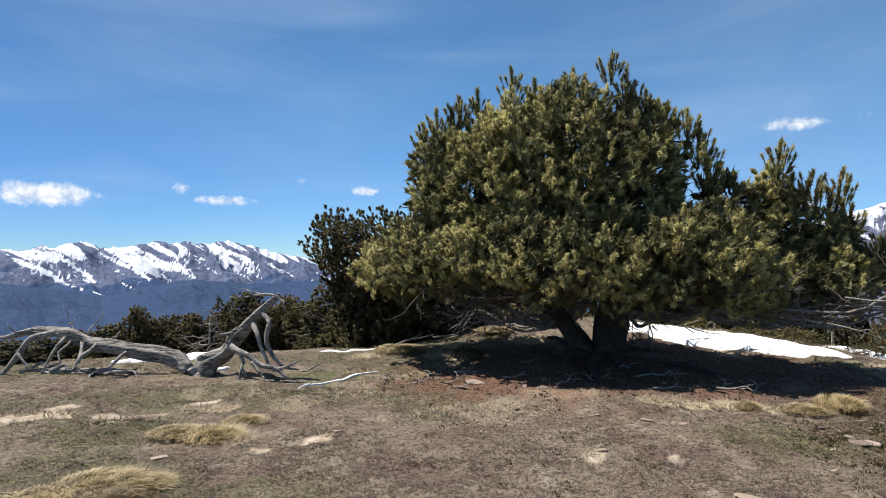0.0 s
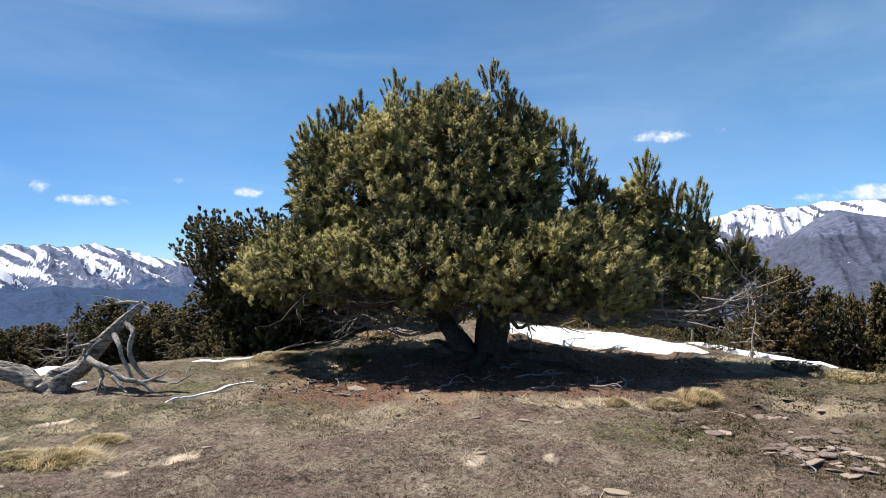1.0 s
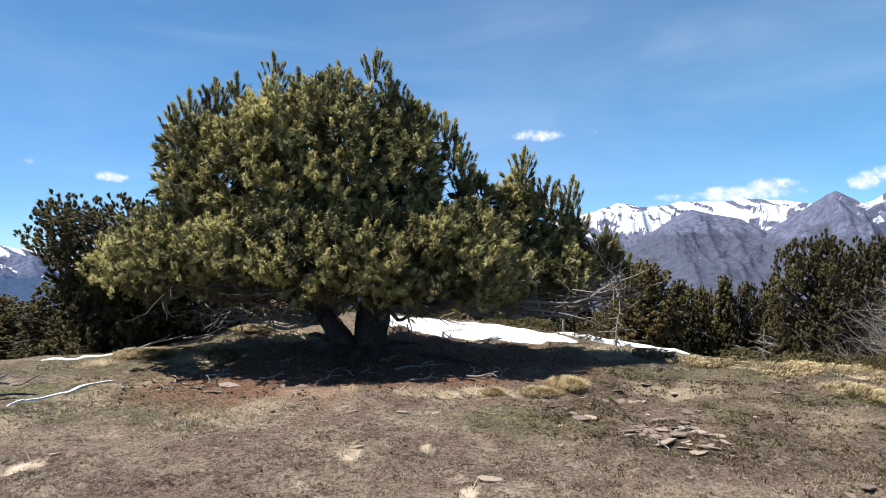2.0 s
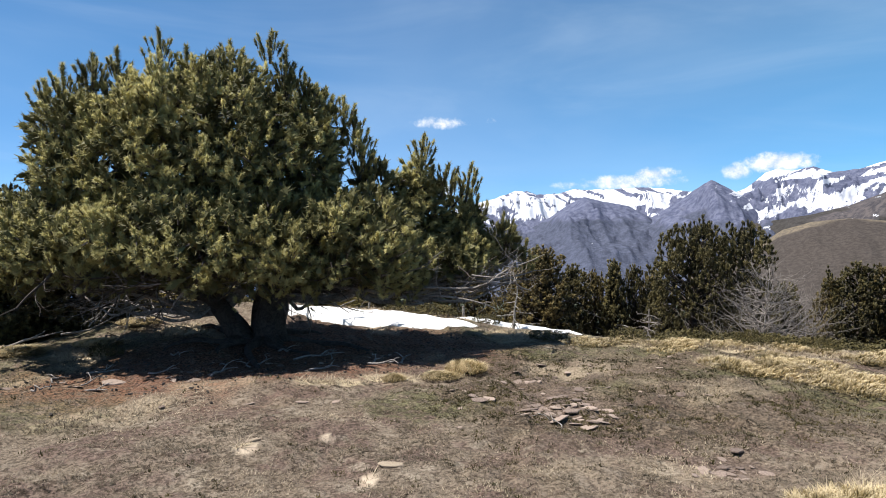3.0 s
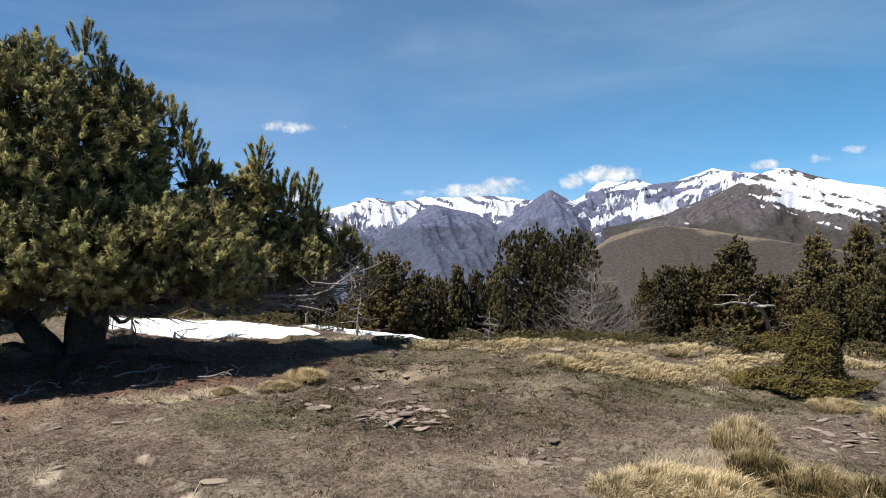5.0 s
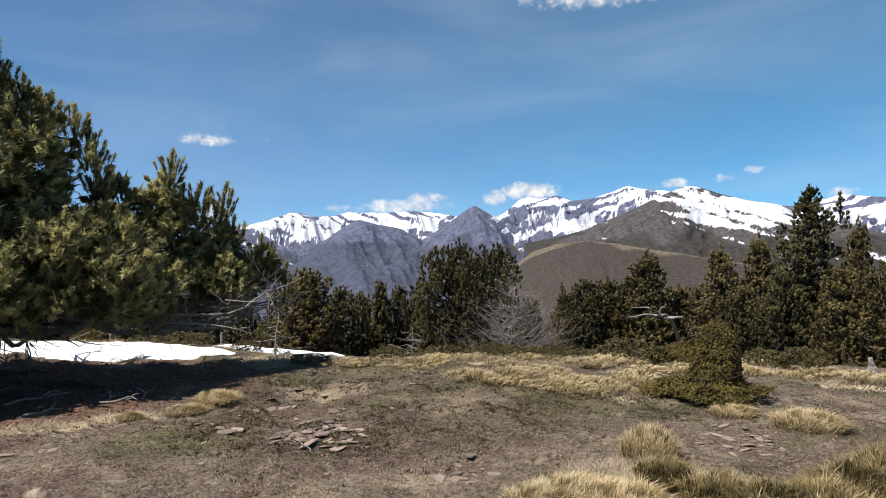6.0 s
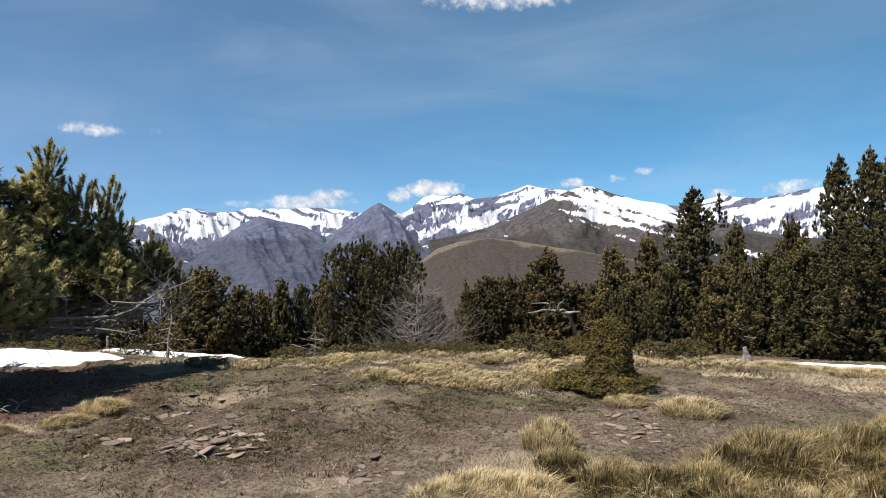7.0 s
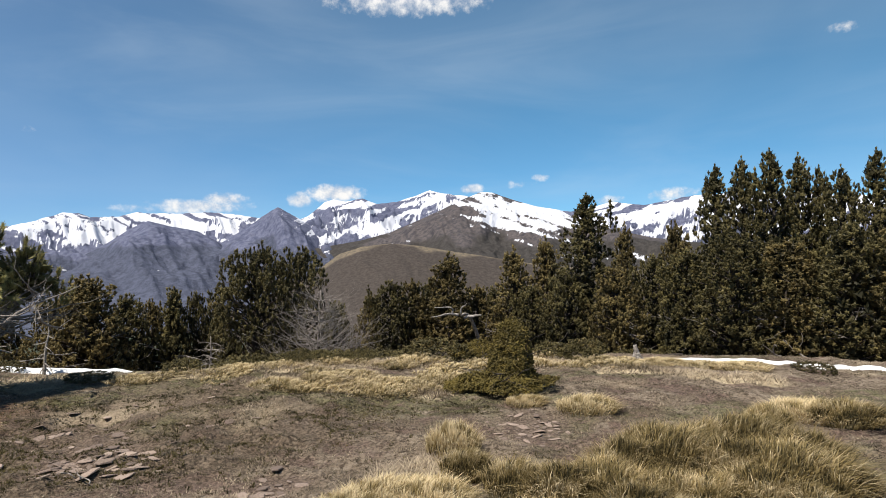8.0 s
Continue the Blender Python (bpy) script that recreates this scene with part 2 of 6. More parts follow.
def tube(path, radii, sides=8, rough=0.0, seed=0, twist=0.0, flute=0.0):
    """A tapered, uneven limb along a path of points, closed at both ends."""
    path, radii = np.asarray(path, float), np.asarray(radii, float)
    n = len(path)
    way = np.gradient(path, axis=0)
    way /= np.linalg.norm(way, axis=1)[:, None] + 1e-9
    ref = np.array([0.0, 0.0, 1.0]) if abs(way[:, 2]).mean() < 0.8 else np.array([0.0, 1.0, 0.0])
    a = np.cross(way, ref)
    a /= np.linalg.norm(a, axis=1)[:, None] + 1e-9
    b = np.cross(way, a)
    ang = np.linspace(0, 2 * np.pi, sides, endpoint=False)
    turn = ang[None, :] + twist * np.linspace(0, 1, n)[:, None]
    r = radii[:, None] * (1 + rough * (2 * fbm(np.cos(ang)[None, :] * 1.6 + seed * 3.7 + np.sin(ang)[None, :] * 2.1 + 0 * turn, np.arange(n)[:, None] * 0.12 + 0 * turn, 2, seed) - 1))
    if flute:
        r = r * (1 + flute * (2 * vnoise(np.arange(sides)[None, :] * 0.62 + 0.10 * np.arange(n)[:, None], np.arange(n)[:, None] * 0.16 + 0 * turn, seed + 40) - 1))
    v = path[:, None, :] + r[..., None] * (np.cos(turn)[..., None] * a[:, None, :] + np.sin(turn)[..., None] * b[:, None, :])
    v = np.concatenate([v.reshape(-1, 3), path[:1], path[-1:]])
    f = []
    for i in range(n - 1):
        for j in range(sides):
            k = (j + 1) % sides
            f.append((i * sides + j, i * sides + k, (i + 1) * sides + k, (i + 1) * sides + j))
    for j in range(0, sides, 2):
        f.append((n * sides, (j + 2) % sides, (j + 1) % sides, j))
        f.append((n * sides + 1, (n - 1) * sides + j, (n - 1) * sides + (j + 1) % sides, (n - 1) * sides + (j + 2) % sides))
    return v, np.array(f)


def bend(points, count, wobble=0.0, rng=None):
    """A smooth path through a few points (Catmull-Rom), with an uneven run."""
    p = np.asarray(points, float)
    p = np.concatenate([2 * p[:1] - p[1:2], p, 2 * p[-1:] - p[-2:-1]])
    s = np.linspace(0, len(p) - 3 - 1e-6, count)
    i = s.astype(int)
    t = (s - i)[:, None]
    a, b, c, d = p[i], p[i + 1], p[i + 2], p[i + 3]
    out = 0.5 * (2 * b + (c - a) * t + (2 * a - 5 * b + 4 * c - d) * t ** 2 + (3 * b - a - 3 * c + d) * t ** 3)
    if wobble and rng is not None:
        knots = rng.normal(0, 1.6 * wobble, (len(points) + 2, 3))
        knots[0] = 0
        where = np.linspace(0, len(knots) - 1, count)
        out = out + np.stack([np.interp(where, np.arange(len(knots)), knots[:, c]) for c in range(3)], -1)
    return out


def thing(name, place, turn, label, category, group="", size=1.0):
    ob = new(name)
    ob.empty_display_size = 0.2
    ob.location, ob.rotation_euler, ob.scale = place, (0, 0, radians(turn)), (size, size, size)
    return tagged(ob, label, category, group)


def part(name, me, parent, label=""):
    ob = new(name, me)
    ob.parent = parent
    return tagged(ob, label)


# ---- materials ----
def turf_material():
    m, nt, b = surface("turf")
    p = n_coord(nt, world=True)
    fine, mid, broad, grit = n_noise(nt, p, 38, 4, 0.65), n_noise(nt, p, 7.5, 4, 0.6), n_noise(nt, p, 1.4, 4, 0.6), n_noise(nt, p, 120, 3, 0.7)
    col = n_mix(nt, n_range(nt, fine, 0.36, 0.60), (0.090, 0.069, 0.051), (0.245, 0.193, 0.144))
    col = n_mix(nt, n_range(nt, mid, 0.48, 0.64, 0, 0.7), col, (0.290, 0.238, 0.182))
    col = n_mix(nt, n_range(nt, broad, 0.46, 0.58, 0, 0.85), col, n_mix(nt, n_range(nt, fine, 0.35, 0.65), (0.075, 0.050, 0.042), (0.205, 0.142, 0.115)))
    col = n_mix(nt, n_range(nt, n_noise(nt, p, 3.1, 5, 0.65), 0.54, 0.66, 0, 0.75), col, n_mix(nt, n_range(nt, fine, 0.35, 0.6), (0.190, 0.155, 0.118), (0.355, 0.300, 0.230)))
    col = n_mix(nt, n_range(nt, n_noise(nt, p, 17, 4, 0.65), 0.53, 0.62, 0, 0.85), col, (0.064, 0.046, 0.033))
    col = n_mix(nt, n_math(nt, "MULTIPLY", n_attr(nt, "heath"), n_range(nt, mid, 0.28, 0.6, 0.35, 0.9)), col, n_mix(nt, n_range(nt, fine, 0.4, 0.62), (0.052, 0.038, 0.027), (0.158, 0.118, 0.082)))
    col = n_mix(nt, n_math(nt, "MULTIPLY", n_attr(nt, "moss"), n_range(nt, mid, 0.3, 0.6, 0, 0.9)), col, n_mix(nt, n_range(nt, fine, 0.38, 0.62), (0.050, 0.054, 0.024), (0.165, 0.158, 0.075)))
    # litter red-brown, its dark end lowered to paint deeper shade under the pine
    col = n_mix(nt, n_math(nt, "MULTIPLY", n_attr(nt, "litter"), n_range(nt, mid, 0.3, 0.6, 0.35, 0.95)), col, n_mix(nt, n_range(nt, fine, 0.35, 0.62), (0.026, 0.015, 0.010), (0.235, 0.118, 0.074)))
    col = n_mix(nt, n_math(nt, "MULTIPLY", n_attr(nt, "stony"), n_range(nt, mid, 0.3, 0.6)), col, n_mix(nt, n_range(nt, fine, 0.4, 0.6), (0.085, 0.060, 0.046), (0.200, 0.150, 0.118)))
    col = n_mix(nt, n_math(nt, "MULTIPLY", n_attr(nt, "straw"), n_range(nt, fine, 0.15, 0.6, 0.3, 1.0)), col, (0.57, 0.47, 0.32))
    col = n_mix(nt, n_math(nt, "MULTIPLY", n_attr(nt, "bare"), n_range(nt, fine, 0.25, 0.5, 0.7, 1.0)), col, n_mix(nt, n_range(nt, mid, 0.35, 0.6), (0.40, 0.315, 0.235), (0.58, 0.475, 0.36)))
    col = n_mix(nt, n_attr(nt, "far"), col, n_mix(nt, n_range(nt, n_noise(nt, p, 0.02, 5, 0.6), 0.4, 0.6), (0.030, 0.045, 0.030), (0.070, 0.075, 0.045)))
    link(nt, col, b.inputs["Base Color"])
    b.inputs["Roughness"].default_value = 0.95
    b.inputs["Specular IOR Level"].default_value = 0.15
    h = n_math(nt, "ADD", n_math(nt, "MULTIPLY", fine, 0.6), n_math(nt, "ADD", mid, n_math(nt, "MULTIPLY", grit, 0.25)))
    link(nt, n_bump(nt, h, 0.9, 0.05), b.inputs["Normal"])
    return m


def leaf_material(name, low, mid, high, through_share=0.3, rough=0.55):
    """Needles, leaves or blades: a colour between three by each shoot's own tint, some light passing through."""
    m, nt, b = surface(name)
    tint = n_attr(nt, "tint")
    col = n_mix(nt, n_range(nt, tint, 0.0, 0.5, smooth=False), low, mid)
    col = n_mix(nt, n_range(nt, tint, 0.5, 1.0, smooth=False), col, high)
    info = nt.nodes.new("ShaderNodeObjectInfo").outputs["Random"]
    hue = nt.nodes.new("ShaderNodeHueSaturation")
    link(nt, n_range(nt, info, 0, 1, 0.78, 1.18, smooth=False), hue.inputs["Value"])
    link(nt, col, hue.inputs["Color"])
    link(nt, hue.outputs[0], b.inputs["Base Color"])
    b.inputs["Roughness"].default_value = rough
    b.inputs["Specular IOR Level"].default_value = 0.2
    glow = nt.nodes.new("ShaderNodeBsdfTranslucent")
    link(nt, hue.outputs[0], glow.inputs["Color"])
    mix = nt.nodes.new("ShaderNodeMixShader")
    mix.inputs[0].default_value = through_share
    link(nt, b.outputs[0], mix.inputs[1])
    link(nt, glow.outputs[0], mix.inputs[2])
    link(nt, mix.outputs[0], nt.nodes["Material Output"].inputs["Surface"])
    return m


def wood_material(name, dark, light, stretch, bump=0.02, crack=0.5, along=1.0):
    m, nt, b = surface(name)
    p = n_coord(nt, stretch * along, stretch, stretch)
    coarse, fine = n_noise(nt, p, 2.2, 5, 0.65, 1.2), n_noise(nt, p, 11, 4, 0.7, 0.6)
    mixed = n_math(nt, "ADD", n_math(nt, "MULTIPLY", coarse, 0.6), n_math(nt, "MULTIPLY", n_noise(nt, p, 5.0, 4, 0.7, 2.5), 0.4))
    col = n_mix(nt, n_range(nt, mixed, 0.36, 0.62), dark, light)
    col = n_mix(nt, n_range(nt, fine, 0.55, 0.72, 0, crack), col, tuple(c * 0.3 for c in dark))
    link(nt, col, b.inputs["Base Color"])
    b.inputs["Roughness"].default_value = 0.85
    b.inputs["Specular IOR Level"].default_value = 0.25
    link(nt, n_bump(nt, n_math(nt, "ADD", mixed, n_math(nt, "MULTIPLY", fine, 0.5)), 0.9, bump), b.inputs["Normal"])
    return m


def snow_material():
    m, nt, b = surface("old_snow")
    p = n_coord(nt, world=True)
    col = n_mix(nt, n_range(nt, n_noise(nt, p, 3.0, 5, 0.65), 0.45, 0.75, 0, 0.5), (0.86, 0.87, 0.88), (0.66, 0.62, 0.57))
    col = n_mix(nt, n_range(nt, n_noise(nt, p, 40, 3, 0.6), 0.66, 0.74, 0, 0.6), col, (0.30, 0.24, 0.18))
    link(nt, col, b.inputs["Base Color"])
    b.inputs["Roughness"].default_value = 0.7
    link(nt, n_bump(nt, n_noise(nt, p, 9, 4, 0.6), 0.5, 0.03), b.inputs["Normal"])
    return m


def stone_material(name, a, c, lichen):
    m, nt, b = surface(name)
    p = n_coord(nt)
    info = nt.nodes.new("ShaderNodeObjectInfo").outputs["Random"]
    col = n_mix(nt, n_range(nt, n_math(nt, "ADD", n_math(nt, "MULTIPLY", n_noise(nt, p, 14, 5, 0.7), 0.7), n_math(nt, "MULTIPLY", info, 0.35)), 0.35, 0.75), a, c)
    col = n_mix(nt, n_range(nt, n_noise(nt, p, 22, 4, 0.6), 0.6, 0.68, 0, 0.7), col, lichen)
    link(nt, col, b.inputs["Base Color"])
    b.inputs["Roughness"].default_value = 0.88
    link(nt, n_bump(nt, n_noise(nt, p, 45, 5, 0.7), 0.7, 0.012), b.inputs["Normal"])
    return m


def mountain_material(name, rock_a, rock_b, plants, grain):
    m, nt, b = surface(name)
    p = n_coord(nt, world=True)
    big, small, tiny = n_noise(nt, p, grain, 6, 0.65), n_noise(nt, p, grain * 6, 5, 0.7), n_noise(nt, p, grain * 25, 4, 0.7)
    col = n_mix(nt, n_range(nt, small, 0.35, 0.65), rock_a, rock_b)
    green = n_range(nt, n_math(nt, "ADD", n_attr(nt, "plants"), n_math(nt, "MULTIPLY", n_math(nt, "SUBTRACT", big, 0.5), 0.9)), 0.35, 0.65)
    col = n_mix(nt, green, col, n_mix(nt, n_range(nt, n_math(nt, "ADD", n_math(nt, "MULTIPLY", small, 0.6), n_math(nt, "MULTIPLY", tiny, 0.4)), 0.42, 0.58), plants, tuple(c * 0.6 for c in plants)))
    rough_edge = n_math(nt, "ADD", n_math(nt, "MULTIPLY", n_math(nt, "SUBTRACT", small, 0.5), 1.3), n_math(nt, "MULTIPLY", n_math(nt, "SUBTRACT", tiny, 0.5), 1.3))
    white = n_range(nt, n_math(nt, "ADD", n_attr(nt, "snow"), rough_edge), 0.42, 0.58)
    # snow kept dull and bluish here, painted for the haze of distance
    col = n_mix(nt, white, col, (0.60, 0.62, 0.68))
    link(nt, col, b.inputs["Base Color"])
    b.inputs["Roughness"].default_value = 0.95
    b.inputs["Specular IOR Level"].default_value = 0.1
    link(nt, n_bump(nt, n_math(nt, "ADD", small, n_math(nt, "MULTIPLY", tiny, 0.4)), 0.4, 0.25 / grain), b.inputs["Normal"])
    return m


TURF = turf_material()
PINE = leaf_material("pine_needles", (0.084, 0.082, 0.036), (0.375, 0.340, 0.145), (0.620, 0.565, 0.265), 0.42)
DARK_PINE = leaf_material("dark_pine_needles", (0.026, 0.025, 0.012), (0.120, 0.102, 0.042), (0.260, 0.216, 0.088), 0.34)
OLIVE_PINE = leaf_material("olive_brown_pine_needles", (0.036, 0.030, 0.013), (0.158, 0.122, 0.050), (0.310, 0.243, 0.098), 0.34)
JUNIPER = leaf_material("juniper_needles", (0.044, 0.037, 0.014), (0.165, 0.130, 0.040), (0.350, 0.268, 0.076), 0.36)
SHRUB = leaf_material("shrub_leaves", (0.050, 0.044, 0.020), (0.135, 0.112, 0.045), (0.240, 0.180, 0.085), 0.3)
BLADES = leaf_material("dry_grass_blades", (0.066, 0.056, 0.036), (0.240, 0.188, 0.136), (0.60, 0.50, 0.36), 0.35)
TUSSOCK = leaf_material("tussock_blades", (0.034, 0.030, 0.014), (0.280, 0.208, 0.086), (0.70, 0.580, 0.370), 0.35)
BARK = wood_material("pine_bark", (0.030, 0.024, 0.020), (0.095, 0.078, 0.066), 6.0, 0.03)
TWIG = wood_material("grey_twigs", (0.085, 0.074, 0.066), (0.330, 0.295, 0.265), 9.0, 0.006, 0.3)
DEADWOOD = wood_material("weathered_wood", (0.080, 0.070, 0.063), (0.450, 0.410, 0.370), 5.0, 0.025, 0.75)
LOGWOOD = wood_material("furrowed_grey_wood", (0.028, 0.024, 0.021), (0.450, 0.405, 0.360), 9.0, 0.03, 0.8, 0.16)
SNOW = snow_material()
SLATE = stone_material("slate", (0.150, 0.108, 0.086), (0.370, 0.282, 0.228), (0.36, 0.33, 0.26))
PALE_STONE = stone_material("pale_stone", (0.27, 0.21, 0.15), (0.43, 0.345, 0.25), (0.30, 0.29, 0.24))


# ---- the ground: one sheet from underfoot to the horizon ----
def build_ground():
    fine = np.arange(-112, 48.01, 0.4)
    coarse = np.arange(51, 246, 3.0)
    az = np.concatenate([fine, coarse])
    near = np.arange(2.2, 17, 0.07)
    far = 17 * (4900 / 17) ** (np.linspace(0, 1, 70)[1:] ** 1.1)
    d = np.concatenate([[0.0], np.arange(0.25, 2.1, 0.2), near, far])
    A, D = np.meshgrid(az, d)
    X, Y = polar(A, D)
    Z = ground(X, Y)
    n, m = len(d), len(az)
    i, j = np.meshgrid(np.arange(n - 1), np.arange(m), indexing="ij")
    k = (j + 1) % m
    f = np.stack([i * m + j, (i + 1) * m + j, (i + 1) * m + k, i * m + k], -1).reshape(-1, 4)
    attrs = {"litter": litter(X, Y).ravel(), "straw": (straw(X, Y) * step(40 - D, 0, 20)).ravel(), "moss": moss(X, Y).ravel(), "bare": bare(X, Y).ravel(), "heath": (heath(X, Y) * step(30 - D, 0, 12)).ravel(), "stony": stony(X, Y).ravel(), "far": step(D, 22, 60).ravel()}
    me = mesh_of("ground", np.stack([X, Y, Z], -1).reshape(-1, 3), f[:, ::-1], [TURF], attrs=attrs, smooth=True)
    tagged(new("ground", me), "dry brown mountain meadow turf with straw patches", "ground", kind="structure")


build_ground()


# ---- distant ranges ----
def mountain_range(name, label, mat, crest, far_d, near_d, snow=None, plant_el=-9.0, seed=0, scale=420.0, relief=0.30, jag=0.10, az_step=0.10, rows=70, across=0.9, tiers=3.0, shear=0.0, lean=0.0, soft=1.0, mottle=0.5, cap=0.36, plant_drop=None):
    """A range seen from afar: a crest that follows a few bearings and heights, slopes with spurs and gullies down to the valley.
    snow: bearings and the elevation of the snow line there; the fields lie in streaks that run along the slope."""
    bearings, heights = [c[0] for c in crest], [c[1] for c in crest]
    if bearings[0] > bearings[-1]:
        bearings, heights = bearings[::-1], heights[::-1]
    az = np.arange(bearings[0], bearings[-1], az_step)
    el = np.interp(az, bearings, heights)
    el = el + jag * (1.5 * (ridged(az * 0.8 + seed, az * 0 + seed, 5, seed) - 0.62) + 0.7 * (fbm(az * 3.1, az * 0, 4, seed) - 0.5))
    v = np.concatenate([[-0.12], np.linspace(0, 1, rows) ** 1.15])
    A, V = np.meshgrid(az, v)
    crest_el = np.broadcast_to(el, A.shape)
    dist = far_d - (far_d - near_d) * V
    X, Y = polar(A, dist)
    top, base = EYE + far_d * np.tan(np.radians(crest_el)), -205.0
    down = np.clip(np.abs(V), 0, 1)
    wx, wy = X / scale + 0.5 * (fbm(X / scale, Y / scale, 2, seed + 5) - 0.5), Y / scale + 0.5 * (fbm(X / scale + 7, Y / scale, 2, seed + 6) - 0.5)
    spurs = ridged(A * far_d / 57.3 / scale * 0.8 + 1.5 * V + 0.8 * (fbm(A * 0.4, V * 3, 3, seed + 8) - 0.5), V * 0.9 + 0.2 * A, 5, seed + 9) - 0.62
    folds = 0.8 * (ridged(wx, wy, 6, seed + 7) - 0.6) + 0.8 * spurs
    z = base + (top - base) * (1 - down) ** 1.15
    z = z + (top - base) * relief * folds * np.clip(down / 0.22, 0, 1) * np.clip(1.1 - down, 0, 1)
    limit = EYE + dist * np.tan(np.radians(crest_el - 0.08 - 1.5 * down))
    z = np.where(V > 0.01, np.minimum(z, limit), z)
    seen = np.degrees(np.arctan2(z - EYE, dist))
    fields = np.full(A.shape, -1.0)
    if snow:
        line = np.interp(A, [p[0] for p in snow][::-1], [p[1] for p in snow][::-1])
        warp = fbm(A * 0.7, seen * 1.1, 3, seed + 3) - 0.5
        streak = fbm((A + lean * seen) * across + 1.2 * warp, (seen + shear * A) * tiers + 1.5 * warp, 6, seed + 11, 0.6)
        gully = (fbm(A * 2.2, seen * 3.5 + A, 4, seed + 23) - 0.5)
        fields = 0.5 + np.clip((seen - line) / soft, -1.5, cap) + mottle * (streak - streak.mean()) / streak.std() + 0.55 * gully - 0.4 * np.clip(folds, 0, 1) * step(down, 0.0, 0.1)
    cover = plant_el - seen if plant_drop is None else 2.5 * (crest_el - seen - plant_drop)
    plants = cover * 0.4 + 0.5 + 1.6 * (fbm(X / scale * 2, Y / scale * 2, 4, seed + 41) - 0.5)
    n, m = A.shape
    i, j = np.meshgrid(np.arange(n - 1), np.arange(m - 1), indexing="ij")
    f = np.stack([i * m + j, i * m + j + 1, (i + 1) * m + j + 1, (i + 1) * m + j], -1).reshape(-1, 4)
    me = mesh_of(name, np.stack([X, Y, z], -1).reshape(-1, 3), f, [mat], attrs={"snow": np.clip(fields, -1, 2).ravel(), "plants": np.clip(plants, -1, 2).ravel()}, smooth=True)
    return tagged(new(name, me), label, "mountain", kind="structure")


# far and mid ranges have bluish haze mixed into their base colours
HAZED_FAR_ROCK = mountain_material("hazed_far_rock", (0.050, 0.068, 0.125), (0.130, 0.150, 0.225), (0.042, 0.076, 0.160), 0.006)
HAZED_MID_ROCK = mountain_material("hazed_mid_rock", (0.070, 0.080, 0.130), (0.140, 0.150, 0.216), (0.085, 0.096, 0.140), 0.006)
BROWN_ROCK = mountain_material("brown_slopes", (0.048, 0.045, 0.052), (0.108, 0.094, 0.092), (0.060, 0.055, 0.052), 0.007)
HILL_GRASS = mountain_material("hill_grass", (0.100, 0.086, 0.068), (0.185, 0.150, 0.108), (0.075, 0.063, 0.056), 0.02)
# far forest blued by the same painted haze
HAZED_FOREST = mountain_material("hazed_far_forest", (0.045, 0.078, 0.150), (0.070, 0.105, 0.185), (0.036, 0.066, 0.135), 0.02)

mountain_range("mountain_range_1", "far snowy rocky mountain range across the valley", HAZED_FAR_ROCK,
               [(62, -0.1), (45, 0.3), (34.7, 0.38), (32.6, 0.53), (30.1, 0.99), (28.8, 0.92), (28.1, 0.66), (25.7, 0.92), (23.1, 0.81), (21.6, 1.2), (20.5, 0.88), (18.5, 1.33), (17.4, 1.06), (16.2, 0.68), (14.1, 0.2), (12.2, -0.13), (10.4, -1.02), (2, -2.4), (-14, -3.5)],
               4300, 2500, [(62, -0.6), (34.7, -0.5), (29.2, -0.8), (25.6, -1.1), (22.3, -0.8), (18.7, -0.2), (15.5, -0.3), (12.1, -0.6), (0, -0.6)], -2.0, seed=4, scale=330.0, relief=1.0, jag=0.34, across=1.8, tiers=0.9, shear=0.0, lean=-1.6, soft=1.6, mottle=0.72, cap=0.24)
mountain_range("mountain_range_2", "dark forested ridges below the far mountains", HAZED_FOREST,
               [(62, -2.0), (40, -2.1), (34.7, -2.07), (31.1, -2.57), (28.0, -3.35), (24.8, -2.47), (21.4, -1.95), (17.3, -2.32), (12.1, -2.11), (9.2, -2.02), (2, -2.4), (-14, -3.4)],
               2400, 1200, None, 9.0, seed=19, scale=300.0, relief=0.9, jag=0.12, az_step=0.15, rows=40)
mountain_range("mountain_range_3", "rugged mountain range with snowfields along its crest", HAZED_MID_ROCK,
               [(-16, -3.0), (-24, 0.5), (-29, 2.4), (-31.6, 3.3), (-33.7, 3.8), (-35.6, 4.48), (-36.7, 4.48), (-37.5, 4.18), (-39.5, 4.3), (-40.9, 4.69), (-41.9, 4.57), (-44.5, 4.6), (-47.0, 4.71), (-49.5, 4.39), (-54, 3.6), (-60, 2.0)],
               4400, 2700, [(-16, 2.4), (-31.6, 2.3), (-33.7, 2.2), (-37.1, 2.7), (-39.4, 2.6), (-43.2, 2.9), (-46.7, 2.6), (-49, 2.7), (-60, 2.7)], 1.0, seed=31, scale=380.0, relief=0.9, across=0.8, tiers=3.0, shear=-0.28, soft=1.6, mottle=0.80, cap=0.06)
mountain_range("mountain_range_4", "bare dark spur in front of the snowy range", HAZED_MID_ROCK,
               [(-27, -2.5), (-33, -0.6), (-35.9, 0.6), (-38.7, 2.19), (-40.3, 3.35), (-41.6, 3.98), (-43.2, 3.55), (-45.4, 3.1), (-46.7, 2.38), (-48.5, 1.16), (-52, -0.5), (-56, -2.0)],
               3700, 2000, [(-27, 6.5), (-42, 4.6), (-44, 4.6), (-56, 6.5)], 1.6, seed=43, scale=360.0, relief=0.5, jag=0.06)
